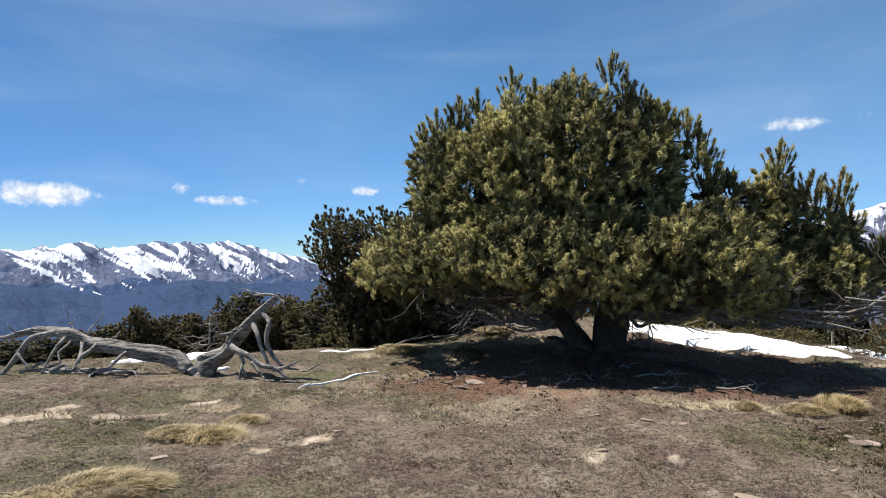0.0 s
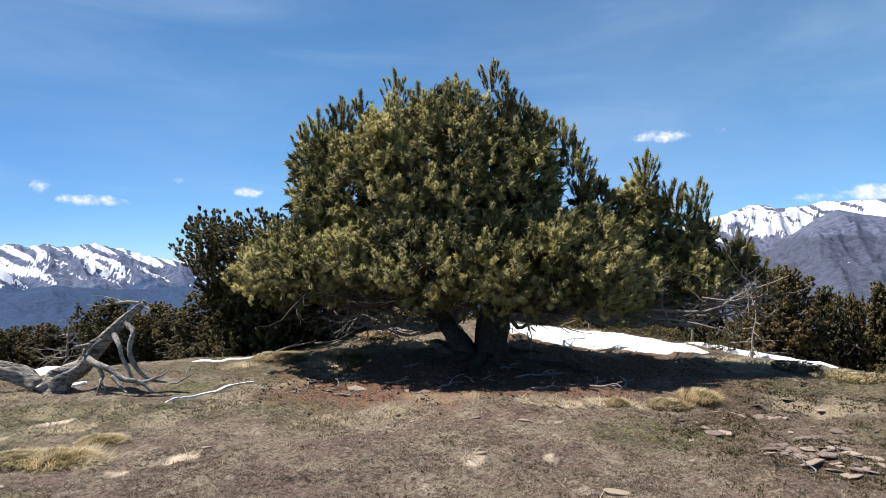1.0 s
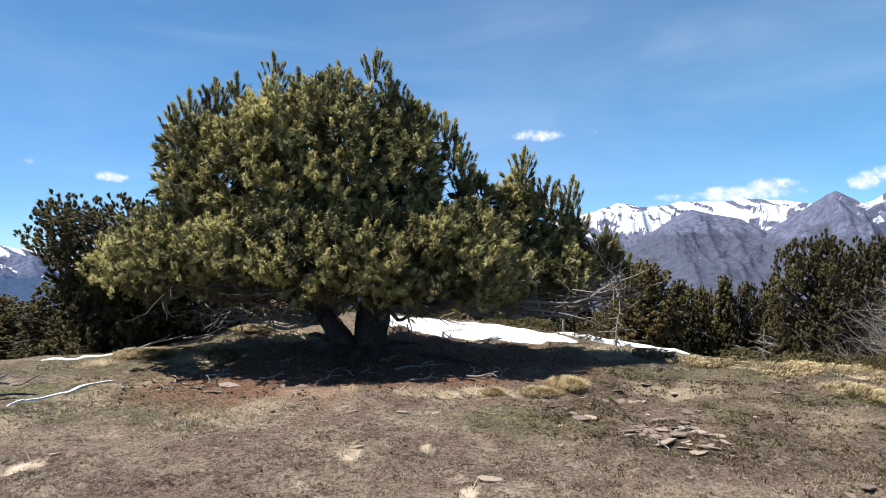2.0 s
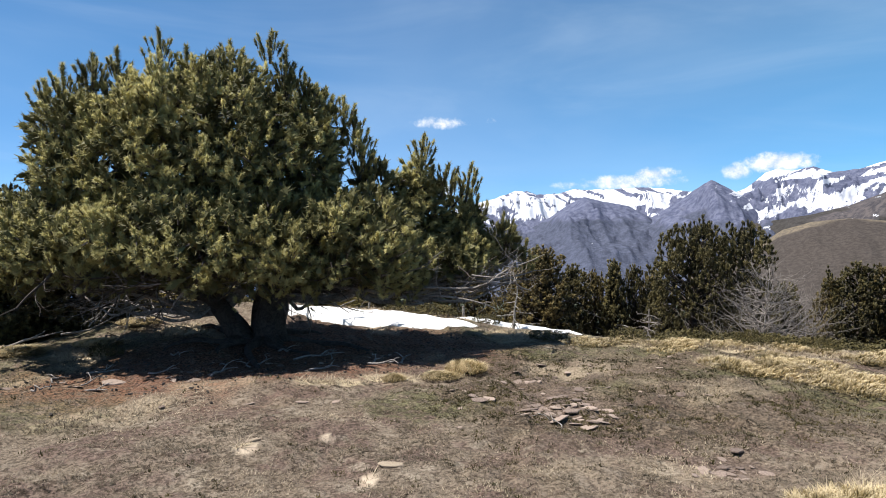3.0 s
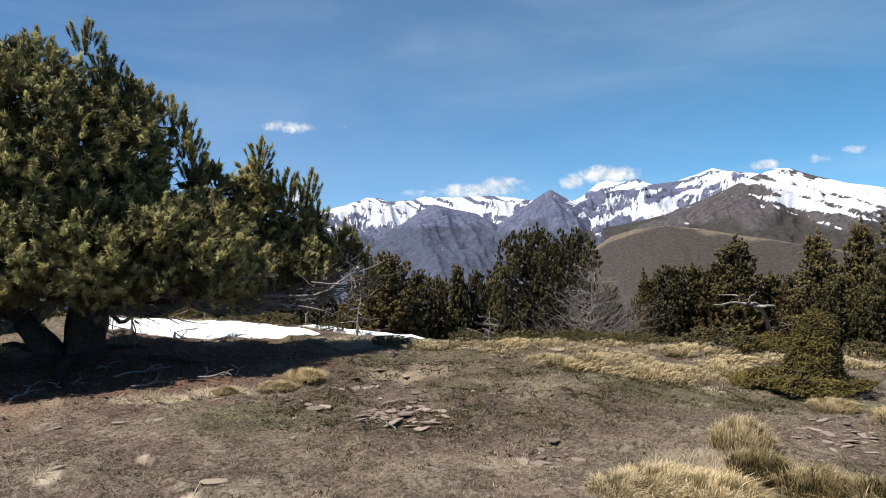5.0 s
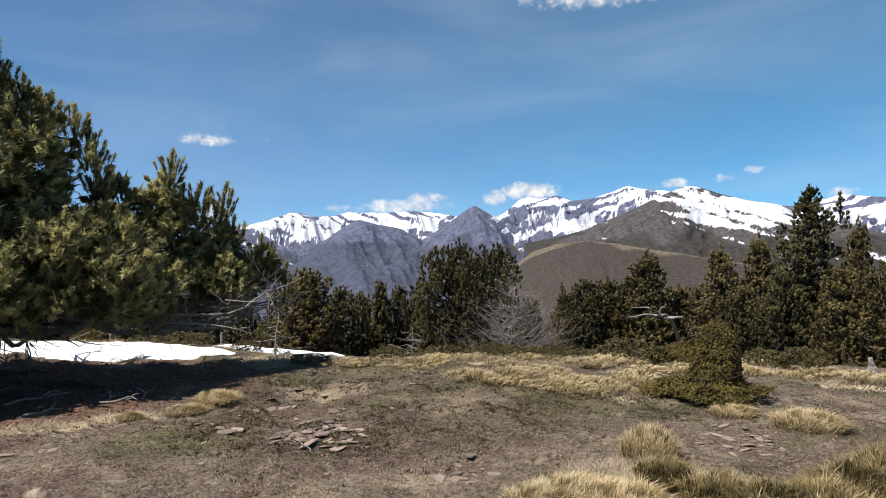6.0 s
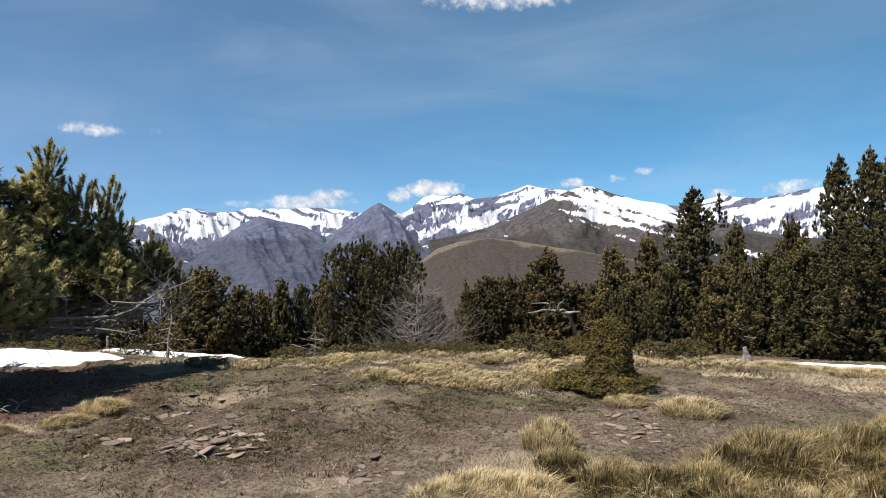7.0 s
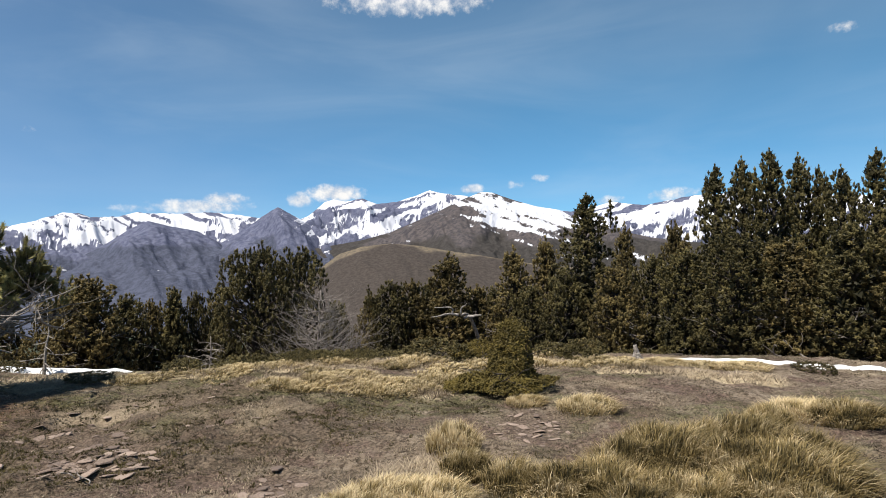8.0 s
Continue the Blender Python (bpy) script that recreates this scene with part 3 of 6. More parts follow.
mountain_range("mountain_range_5", "steep dark pyramid peak between snowy ridges", HAZED_MID_ROCK,
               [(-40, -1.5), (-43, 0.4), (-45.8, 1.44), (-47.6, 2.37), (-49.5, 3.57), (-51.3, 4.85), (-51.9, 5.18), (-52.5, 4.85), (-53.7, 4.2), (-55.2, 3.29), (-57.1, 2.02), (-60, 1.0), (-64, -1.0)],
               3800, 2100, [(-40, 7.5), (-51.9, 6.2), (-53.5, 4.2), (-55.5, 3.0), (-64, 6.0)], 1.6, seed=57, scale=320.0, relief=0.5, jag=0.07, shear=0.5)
mountain_range("mountain_range_6", "broad snow-covered mountain ridge", HAZED_MID_ROCK,
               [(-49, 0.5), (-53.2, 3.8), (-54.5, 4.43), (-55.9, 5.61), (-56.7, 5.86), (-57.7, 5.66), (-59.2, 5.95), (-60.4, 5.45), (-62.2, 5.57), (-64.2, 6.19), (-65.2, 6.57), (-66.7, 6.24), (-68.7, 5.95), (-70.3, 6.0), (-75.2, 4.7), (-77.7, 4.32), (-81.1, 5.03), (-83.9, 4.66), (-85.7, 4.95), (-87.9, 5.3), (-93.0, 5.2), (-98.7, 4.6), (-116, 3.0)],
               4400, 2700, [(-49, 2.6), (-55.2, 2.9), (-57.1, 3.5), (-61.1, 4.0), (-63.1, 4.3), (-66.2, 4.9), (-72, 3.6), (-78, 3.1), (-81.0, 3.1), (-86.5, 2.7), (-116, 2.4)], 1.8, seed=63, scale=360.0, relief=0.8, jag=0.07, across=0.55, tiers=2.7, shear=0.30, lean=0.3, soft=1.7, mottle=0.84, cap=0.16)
mountain_range("mountain_range_7", "brown mountain shoulder with a snowy summit face", BROWN_ROCK,
               [(-50, 0.4), (-55.1, 1.56), (-59.1, 2.24), (-61.6, 2.86), (-63.6, 3.68), (-66.2, 4.8), (-68.2, 5.71), (-69.8, 6.32), (-70.8, 6.24), (-72.3, 5.65), (-74.7, 4.92), (-76.7, 4.51), (-77.7, 3.98), (-80.1, 3.01), (-84.2, 1.9), (-90.8, 0.9), (-116, 0.0)],
               3500, 2000, [(-50, 9.0), (-64, 6.2), (-67.6, 6.4), (-68.9, 5.0), (-70.5, 3.5), (-73, 3.0), (-77, 3.1), (-79, 3.5), (-82, 7.5), (-116, 8.0)], 2.2, seed=80, scale=520.0, relief=0.45, jag=0.04, across=0.35, tiers=2.6, shear=-0.27, soft=1.5, mottle=0.72, cap=1.0)
mountain_range("hill_1", "rounded grassy hill below the mountains", HILL_GRASS,
               [(-50, -3.0), (-53, -1.6), (-55.1, -0.43), (-57.1, 1.03), (-59.1, 1.64), (-61.6, 1.9), (-64.1, 1.65), (-67.1, 1.09), (-69.6, 0.68), (-71.6, 0.3), (-74.6, -0.2), (-80, -0.8), (-116, -2.0)],
               1700, 900, [(-50, 5), (-60.6, 3.2), (-61.3, 2.0), (-62.2, 3.2), (-116, 5)], 1.15, seed=91, scale=260.0, relief=0.12, jag=0.02, az_step=0.12, rows=50, soft=0.5, mottle=0.2, plant_drop=0.22)


# ---- snow left lying on the meadow ----
def snow_patch(name, label, centre_az, centre_d, half_along, half_across, turn, thick=0.05, seed=0):
    c = ground_at(centre_az, centre_d)
    n_r, n_a = 9, 64
    verts, faces = [], []
    ang = np.linspace(0, 2 * np.pi, n_a, endpoint=False)
    edge = 1 + min(0.55, 6 * half_across) * (fbm(np.cos(ang) * 2 + seed, np.sin(ang) * 2, 4, seed) - 0.5)
    rt = radians(turn)
    for r in np.linspace(0, 1, n_r):
        for a, e in zip(ang, edge):
            u, w = half_along * r * e * math.cos(a), half_across * r * e * math.sin(a)
            x, y = c.x + u * math.cos(rt) - w * math.sin(rt), c.y + u * math.sin(rt) + w * math.cos(rt)
            verts.append((x, y, float(ground(x, y)) + 0.012 + thick * (1 - r ** 4) - (0.05 if r == 1 else 0)))
    for i in range(n_r - 1):
        for j in range(n_a):
            k = (j + 1) % n_a
            faces.append((i * n_a + j, (i + 1) * n_a + j, (i + 1) * n_a + k, i * n_a + k))
    v = np.array(verts)
    base = np.array([c.x, c.y, c.z])
    me = mesh_of(name, v - base, faces, [SNOW], smooth=True)
    ob = new(name, me)
    ob.location = base
    return tagged(ob, label, "snow patch", kind="structure")


snow_patch("snow_patch_1", "old white snowfield on the grass behind the pine", -23.2, 11.65, 2.1, 0.62, -24, 0.05, 3)
snow_patch("snow_patch_2", "thin tongue of old snow on dry grass", -35.6, 12.2, 1.3, 0.2, -50, 0.05, 8)
snow_patch("snow_patch_3", "narrow strip of melting snow in the turf", 9.0, 8.79, 0.78, 0.024, 50, 0.006, 12)
snow_patch("snow_patch_4", "small snow patch behind the fallen trunk", 21.4, 11.4, 0.55, 0.28, 14, 0.05, 15)
snow_patch("snow_patch_5", "small snow remnant beside the fallen trunk", 19.6, 9.9, 0.22, 0.08, 12, 0.03, 17)
snow_patch("snow_patch_6", "small snow patch by the fallen trunk", 25.0, 11.2, 0.5, 0.16, 18, 0.04, 18)
snow_patch("snow_patch_7", "thin strip of snow at the meadow brow", 6.6, 11.2, 0.85, 0.06, 6, 0.012, 21)
snow_patch("snow_patch_8", "strip of old snow along the pine wood", -91.5, 11.2, 1.25, 0.09, -96, 0.035, 23)
snow_patch("snow_patch_9", "old snow lying in the shade of the pines", -98.0, 11.6, 0.6, 0.16, -84, 0.035, 25)
snow_patch("snow_patch_10", "snow remnant under the pines", -87.6, 14.2, 0.35, 0.08, -86, 0.02, 27)
snow_patch("snow_patch_11", "snow remnant under the pines", -93.5, 18.0, 0.8, 0.4, -90, 0.08, 29)


# ---- foliage ----
def shoot(needles, length, needle, width, lean, rng, heart=0.0, stalk=True):
    """One bottlebrush shoot along +z: needles as thin blades set thickly round a stem, closing to a blunt tip."""
    s = (np.arange(needles) + rng.random(needles)) / needles
    a = np.arange(needles) * 2.399 + rng.normal(0, 0.5, needles)
    tilt = np.radians(lean) * (1.1 - 0.45 * s ** 5) * rng.uniform(0.6, 1.3, needles)
    out = np.stack([np.cos(a), np.sin(a), 0 * a], -1)
    side = np.stack([-np.sin(a), np.cos(a), 0 * a], -1)
    base = np.stack([0 * s, 0 * s, s * length], -1) + out * heart * 0.4
    size = needle * rng.uniform(0.75, 1.1, needles) * (1.0 - 0.12 * s)
    tip = base + size[:, None] * (out * np.sin(tilt)[:, None] + np.array([0, 0, 1.0]) * np.cos(tilt)[:, None])
    v = np.stack([base + side * width / 2, base - side * width / 2, tip], 1).reshape(-1, 3)
    f = np.arange(needles * 3).reshape(-1, 3)
    if heart:
        third = 2 * np.pi * np.arange(3) / 3
        core_v = np.concatenate([np.stack([heart * np.cos(third), heart * np.sin(third), 0 * third + 0.75 * length], -1), [[0, 0, 1.05 * length], [0, 0, -0.1 * length]]])
        core_f = np.array([[0, 1, 3], [1, 2, 3], [2, 0, 3], [1, 0, 4], [2, 1, 4], [0, 2, 4]]) + len(v)
        v, f = np.concatenate([v, core_v]), np.concatenate([f, core_f])
        needles += 6
    if not stalk:
        return v, f, needles
    r = width * 0.8
    stem = np.array([[r, 0, -0.35 * length], [-r / 2, r * 0.87, -0.35 * length], [-r / 2, -r * 0.87, -0.35 * length], [0, 0, length]])
    sf = np.array([[0, 1, 3], [1, 2, 3], [2, 0, 3]]) + len(v)
    return np.concatenate([v, stem]), np.concatenate([f, sf]), needles


def frames_along(ways, rng):
    w = ways / (np.linalg.norm(ways, axis=1)[:, None] + 1e-9)
    ref = rng.normal(size=w.shape)
    a = np.cross(w, ref)
    a /= np.linalg.norm(a, axis=1)[:, None] + 1e-9
    return np.stack([a, np.cross(w, a), w], -1)


def foliage(name, places, ways, sizes, tints, shoots, mat, twig, rng):
    """One mesh of many shoots, each at its place and in its direction, with its own tint."""
    mats = frames_along(ways, rng)
    pick = rng.integers(0, len(shoots), len(places))
    V, F, M, T, base = [], [], [], [], 0
    for k, (sv, sf, needles) in enumerate(shoots):
        ids = np.where(pick == k)[0]
        if not len(ids):
            continue
        v = np.einsum("nij,vj->nvi", mats[ids], sv) * sizes[ids, None, None] + places[ids, None, :]
        f = sf[None] + (np.arange(len(ids)) * len(sv))[:, None, None] + base
        V.append(v.reshape(-1, 3))
        F.append(f.reshape(-1, 3))
        M.append(np.tile(np.r_[np.zeros(needles, int), np.ones(max(len(sf) - needles, 0), int)], len(ids)))
        T.append(np.repeat(tints[ids], len(sv)))
        base += len(ids) * len(sv)
    return mesh_of(name, np.concatenate(V), np.concatenate(F), [mat, twig], np.concatenate(M), {"tint": np.concatenate(T)})


def lobe_points(lobes, count, rng, floor, shell=0.30, rough=0.14, seed=0):
    """Points in the outer shell of a crown that is made of rounded lobes, and the way out from each."""
    lobes = np.asarray(lobes, float)
    area = (lobes[:, 3] * lobes[:, 4] + lobes[:, 4] * lobes[:, 5] + lobes[:, 3] * lobes[:, 5])
    pts, outs = [], []
    have = 0
    while have < count:
        k = rng.choice(len(lobes), count, p=area / area.sum())
        u = rng.normal(size=(count, 3))
        u /= np.linalg.norm(u, axis=1)[:, None]
        lump = 1 + rough * (2 * fbm(np.arctan2(u[:, 1], u[:, 0]) * 2.2 + k * 7.1, u[:, 2] * 3.0, 3, seed + 5) - 1) * 1.6
        depth = 1 - shell * rng.random(count) ** 1.6
        p = lobes[k, :3] + u * lobes[k, 3:] * (lump * depth)[:, None]
        inside = np.zeros(count, bool)
        for j in range(len(lobes)):
            q = (p - lobes[j, :3]) / lobes[j, 3:]
            inside |= (k != j) & ((q * q).sum(1) < 0.62)
        low = p[:, 2] < floor + 0.22 * (fbm(p[:, 0] * 1.3, p[:, 1] * 1.3, 2, seed) - 0.5)
        ok = ~inside & ~low
        n = u / lobes[k, 3:]
        n /= np.linalg.norm(n, axis=1)[:, None]
        pts.append(p[ok])
        outs.append(n[ok])
        have += ok.sum()
    return np.concatenate(pts)[:count], np.concatenate(outs)[:count]


def branchlets(tip, out, rng, sides, low, high):
    """Shoots set round short twigs that turn up towards the light: one at each tip, others round the twig below it."""
    up = np.array([0, 0, 1.0])
    lead = 0.62 * out + 0.66 * up + rng.normal(0, 0.24, tip.shape)
    lead /= np.linalg.norm(lead, axis=1)[:, None]
    long = rng.uniform(low, high, len(tip))
    P, W, S = [tip - 0.12 * lead], [lead], [rng.uniform(0.95, 1.25, len(tip))]
    for k in range(sides):
        around = np.cross(lead, rng.normal(size=tip.shape))
        around /= np.linalg.norm(around, axis=1)[:, None]
        back = (k + rng.random(len(tip))) / sides
        P.append(tip - lead * (0.14 + back * long)[:, None] + around * 0.035)
        W.append(0.75 * lead + 0.62 * around + 0.22 * up)
        S.append(rng.uniform(0.7, 1.1, len(tip)))
    return np.concatenate(P), np.concatenate(W), np.concatenate(S)


def limb_to(root, goal, r0, rng, sag=-0.08, count=9, sides=6):
    root, goal = np.asarray(root, float), np.asarray(goal, float)
    mid = root + (goal - root) * np.array([0.55, 0.55, 0.30]) - np.array([0, 0, sag])
    path = bend([root, mid, goal], count, 0.02 * np.linalg.norm(goal - root), rng)
    return tube(path, np.linspace(r0, r0 * 0.18, count), sides, 0.25, int(rng.integers(1, 99)))


def bare_twigs(start, way, length, r0, depth, rng, pieces, droop=0.0):
    """A bare branch that forks into finer ones."""
    way = np.asarray(way, float)
    way = way / np.linalg.norm(way)
    n = 6 if depth else 4
    path = [np.asarray(start, float)]
    for _ in range(n - 1):
        way = way + rng.normal(0, 1, 3) * (0.28, 0.28, 0.15) + np.array([0, 0, -droop])
        way = way / np.linalg.norm(way)
        path.append(path[-1] + way * length / (n - 1))
    path = np.array(path)
    pieces.append(tube(path, np.linspace(r0, r0 * 0.35, n), 4 if depth < 2 else 6, 0.2, int(rng.integers(1, 99))))
    if depth:
        for _ in range(int(rng.integers(2, 5))):
            i = int(rng.integers(1, n))
            sub = path[i] - path[i - 1]
            sub = sub / np.linalg.norm(sub) + rng.normal(0, 0.55, 3)
            bare_twigs(path[i], sub, length * rng.uniform(0.35, 0.65), r0 * (1 - 0.6 * i / n) * 0.55, depth - 1, rng, pieces, droop)


rng = np.random.default_rng(7)
FINE_SHOOTS = [shoot(64, 0.10, 0.052, 0.0108, 68, rng, 0.020) for _ in range(5)]
CORE_SHOOTS = [shoot(26, 0.13, 0.066, 0.013, 72, rng, 0.034) for _ in range(3)]
MID_SHOOTS = [shoot(9, 0.105, 0.074, 0.031, 72, rng, 0.048, False) for _ in range(4)]
NEAR_SHOOTS = [shoot(18, 0.10, 0.058, 0.022, 72, rng, 0.034, False) for _ in range(4)]
INNER_SHOOTS = [shoot(7, 0.30, 0.24, 0.11, 85, rng, 0.13, False) for _ in range(3)]
SMALL_SHOOTS = [shoot(5, 0.05, 0.040, 0.019, 80, rng, 0.017, False) for _ in range(4)]


# ---- the big pine ----
TREE_AZ, TREE_D = -14.0, 10.2


def big_pine():
    rng = np.random.default_rng(11)
    at = ground_at(TREE_AZ, TREE_D)
    tree = thing("pine_tree", (at.x, at.y, at.z - 0.03), TREE_AZ, "broad mountain pine with dense olive needles and bare lower branches", "pine tree", "meadow pines")
    main = bend([(0.12, 0, -0.08), (0.11, 0.02, 0.35), (0.14, 0.05, 0.9), (0.10, 0.0, 1.8), (0.15, 0.0, 3.3)], 22)
    part("trunk", mesh_of("trunk", *tube(main, np.interp(np.linspace(0, 1, 22), [0, 0.06, 0.2, 0.5, 1], [0.40, 0.29, 0.25, 0.16, 0.03]), 22, 0.35, 3, 0.5, 0.35), [BARK], smooth=True), tree, "thick dark furrowed trunk")
    second = bend([(-0.2, -0.05, -0.08), (-0.34, -0.05, 0.16), (-0.62, -0.02, 0.5), (-0.9, 0.05, 0.95), (-1.6, 0.0, 1.8)], 18)
    part("trunk", mesh_of("trunk", *tube(second, np.interp(np.linspace(0, 1, 18), [0, 0.15, 0.5, 1], [0.26, 0.17, 0.125, 0.03]), 16, 0.3, 5, 0.5, 0.3), [BARK], smooth=True), tree, "second leaning stem of the pine")
    lobes = [(-2.3, -0.4, 2.55, 0.78, 0.7, 0.95), (-0.7, -0.45, 2.45, 1.95, 1.35, 1.55), (-1.85, -0.2, 2.75, 0.85, 0.85, 0.9), (0.5, -0.2, 2.75, 0.82, 0.9, 1.05), (-0.5, -0.2, 3.35, 0.95, 0.8, 0.82), (-2.6, -0.3, 1.45, 1.25, 1.0, 0.72), (-0.6, -1.1, 1.4, 2.05, 1.25, 0.82), (1.15, -0.95, 1.4, 1.15, 1.15, 0.9),
             (1.72, -0.1, 2.05, 0.36, 0.45, 0.65), (2.4, -0.1, 1.9, 0.45, 0.55, 0.95), (3.08, -0.1, 1.65, 0.4, 0.5, 0.75), (3.6, -0.1, 1.35, 0.5, 0.5, 0.4), (2.7, -0.4, 1.15, 0.85, 0.5, 0.36), (-2.3, -0.8, 1.3, 1.35, 0.9, 0.55), (-3.35, 0.0, 1.25, 0.6, 0.7, 0.48)]
    core_p, core_out = lobe_points([(*l[:3], *(0.88 * k for k in l[3:])) for l in lobes], 4200, rng, 0.70, 0.75, 0.1, 4)
    bumps, ways = lobe_points(lobes, 60, rng, 0.95, 0.06, 0.1, 9)
    lumps = [(x - 0.75 * r * n[0], y - 0.75 * r * n[1], z - 0.9 * r * n[2], r, r, r * 1.2) for (x, y, z), n, r in zip(bumps, ways, rng.uniform(0.28, 0.55, len(bumps)))]
    tip, out = lobe_points([(*l[:3], *(0.97 * k for k in l[3:])) for l in lobes] + lumps, 1800, rng, 0.62, 0.24, 0.15, 2)
    gap = fbm(tip[:, 0] * 1.5 + 3, tip[:, 2] * 1.5 + tip[:, 1] * 1.5, 3, 77)
    keep = rng.random(len(tip)) < step(gap, 0.20, 0.36)
    low = np.interp(tip[:, 0], [-4, -2.8, -1.2, 0.5, 1.4, 2.3, 3.1, 4.2], [1.0, 0.98, 0.84, 0.72, 0.70, 0.78, 1.1, 1.4])
    keep &= tip[:, 2] > low - 0.12 * np.minimum(tip[:, 1], 0)
    p, way, size = branchlets(tip[keep], out[keep], rng, 5, 0.16, 0.40)
    under = core_p[:, 2] > np.where(core_p[:, 0] < -0.9, 1.0, 0.88) - 0.12 * np.minimum(core_p[:, 1], 0)
    core_p, core_out = core_p[under], core_out[under]
    core_way = core_out + rng.normal(0, 0.5, core_p.shape)
    # upright leading shoots along the top
    tops = [(-2.76, 3.62), (-2.58, 3.86), (-2.35, 3.9), (-2.2, 4.03), (-1.96, 4.2), (-1.75, 3.9), (-1.37, 4.44), (-1.52, 4.0), (-1.02, 4.23), (-0.68, 4.22), (-0.45, 4.44), (-0.28, 4.25), (0.15, 4.54), (0.34, 4.27), (0.42, 4.0), (0.63, 4.02), (0.8, 3.85), (0.95, 3.86), (1.2, 3.68), (1.38, 3.5), (1.42, 3.2), (1.48, 2.92),
            (1.66, 2.87), (1.87, 2.76), (2.46, 3.19), (2.82, 2.72), (3.2, 2.75), (3.04, 2.6), (3.4, 2.26), (3.7, 1.97), (4.0, 1.79), (4.18, 1.54), (-2.8, 3.14), (-2.84, 2.85), (-2.95, 2.5), (2.2, 2.65), (2.62, 2.7)]
    extra_p, extra_w, extra_s, stems = [], [], [], []
    for x, z in tops:
        y = rng.uniform(-0.5, 0.0)
        tall = 0.34 if x < -2.8 else rng.uniform(0.5, 0.8)
        lean = np.array([0.02 * (x + 0.6), 0.0]) + rng.normal(0, 0.04, 2)
        stems.append(tube(np.array([(x - lean[0], y - lean[1], z - tall), (x, y, z - 0.03)]), [0.02, 0.008], 4))
        for h in np.arange(0.05, tall - 0.14, 0.08):
            s = h / tall
            extra_p.append((x + lean[0] * (s - 1), y + lean[1] * (s - 1), z - tall + h))
            extra_w.append((lean[0], lean[1], 1.0))
            extra_s.append(1.35)
        extra_p.append((x, y, z - 0.16))
        extra_w.append((lean[0] + rng.normal(0, 0.05), lean[1], 1.0))
        extra_s.append(1.3)
        turn = rng.random() * 6.28
        for whorl, side_n in ((0.2, 3), (0.36, 4), (0.55, 5)) if tall > 0.4 else ((0.3, 3),):
            for k in range(side_n):
                a = turn + 6.28 * k / side_n + rng.normal(0, 0.25)
                turn += 0.4
                reach = 0.05 + 0.16 * whorl
                for step_up, go in ((0.0, 1.0), (0.13, 1.45)) if whorl > 0.3 else ((0.0, 1.0),):
                    extra_p.append((x - lean[0] * whorl + math.cos(a) * reach * go, y + math.sin(a) * reach * go, z - 0.16 - whorl * tall + step_up * rng.uniform(0.8, 1.3)))
                    extra_w.append((math.cos(a) * 0.38, math.sin(a) * 0.38, 0.95))
                    extra_s.append(rng.uniform(0.95, 1.2))
    p = np.concatenate([p, extra_p])
    way = np.concatenate([way, extra_w])
    size = np.concatenate([size, extra_s])
    # leading shoots tinted darker, so that they stand dark against the sky
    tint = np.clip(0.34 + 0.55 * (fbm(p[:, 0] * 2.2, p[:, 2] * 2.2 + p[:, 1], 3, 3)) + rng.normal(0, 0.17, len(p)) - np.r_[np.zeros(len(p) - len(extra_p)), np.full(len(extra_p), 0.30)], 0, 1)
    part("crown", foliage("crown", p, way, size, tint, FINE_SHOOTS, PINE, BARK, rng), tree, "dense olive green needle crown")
    # inner needles tinted dark, painting the shade seen in the crown's gaps
    part("inner_crown", foliage("inner_crown", core_p, core_way, rng.uniform(1.0, 1.45, len(core_p)), np.clip(rng.normal(0.16, 0.12, len(core_p)), 0, 1), CORE_SHOOTS, PINE, BARK, rng), tree, "inner needles tinted dark for the shade inside the crown")
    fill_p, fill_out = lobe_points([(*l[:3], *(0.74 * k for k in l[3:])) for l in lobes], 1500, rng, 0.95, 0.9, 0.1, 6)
    # deepest fill tinted darker still for the same painted shade
    part("inner_crown", foliage("inner_crown", fill_p, fill_out + rng.normal(0, 0.5, fill_p.shape), rng.uniform(1.6, 2.3, len(fill_p)), np.clip(rng.normal(0.06, 0.06, len(fill_p)), 0, 1), CORE_SHOOTS, PINE, BARK, rng), tree, "inner needles tinted near black for the crown's deep shade")
    # inside limbs
    limbs = []
    for i in range(26):
        k = int(rng.integers(0, len(lobes)))
        goal = np.array(lobes[k][:3]) + rng.uniform(-0.5, 0.5, 3) * np.array(lobes[k][3:])
        goal[2] = max(goal[2], 1.35)
        root = main[int(np.clip(5 + goal[2] * 3.2, 7, 18))] if goal[0] > -1.0 else second[int(rng.integers(8, 15))]
        limbs.append(limb_to(root, goal, rng.uniform(0.04, 0.085), rng))
    for k, piece in enumerate(limbs):
        part("limb", mesh_of("limb", *piece, [BARK], smooth=True), tree)
    for piece in stems:
        part("leading_shoot", mesh_of("leading_shoot", *piece, [BARK]), tree)
    # bare lower branches, spread out round the trunk and bent up at the ends
    for i in range(26):
        a = radians(rng.choice([rng.uniform(-40, 60), rng.uniform(120, 225), rng.uniform(60, 120)]))
        reach = rng.uniform(0.7, 1.6) * (1.2 if abs(math.cos(a)) > 0.7 else 0.8)
        z0 = rng.uniform(0.7, 1.05)
        root = np.array([0.15 * math.cos(a), 0.15 * math.sin(a), z0])
        pieces = []
        bare_twigs(root, (math.cos(a), math.sin(a), rng.uniform(-0.10, 0.12)), reach, rng.uniform(0.014, 0.028), 2, rng, pieces, -0.015)
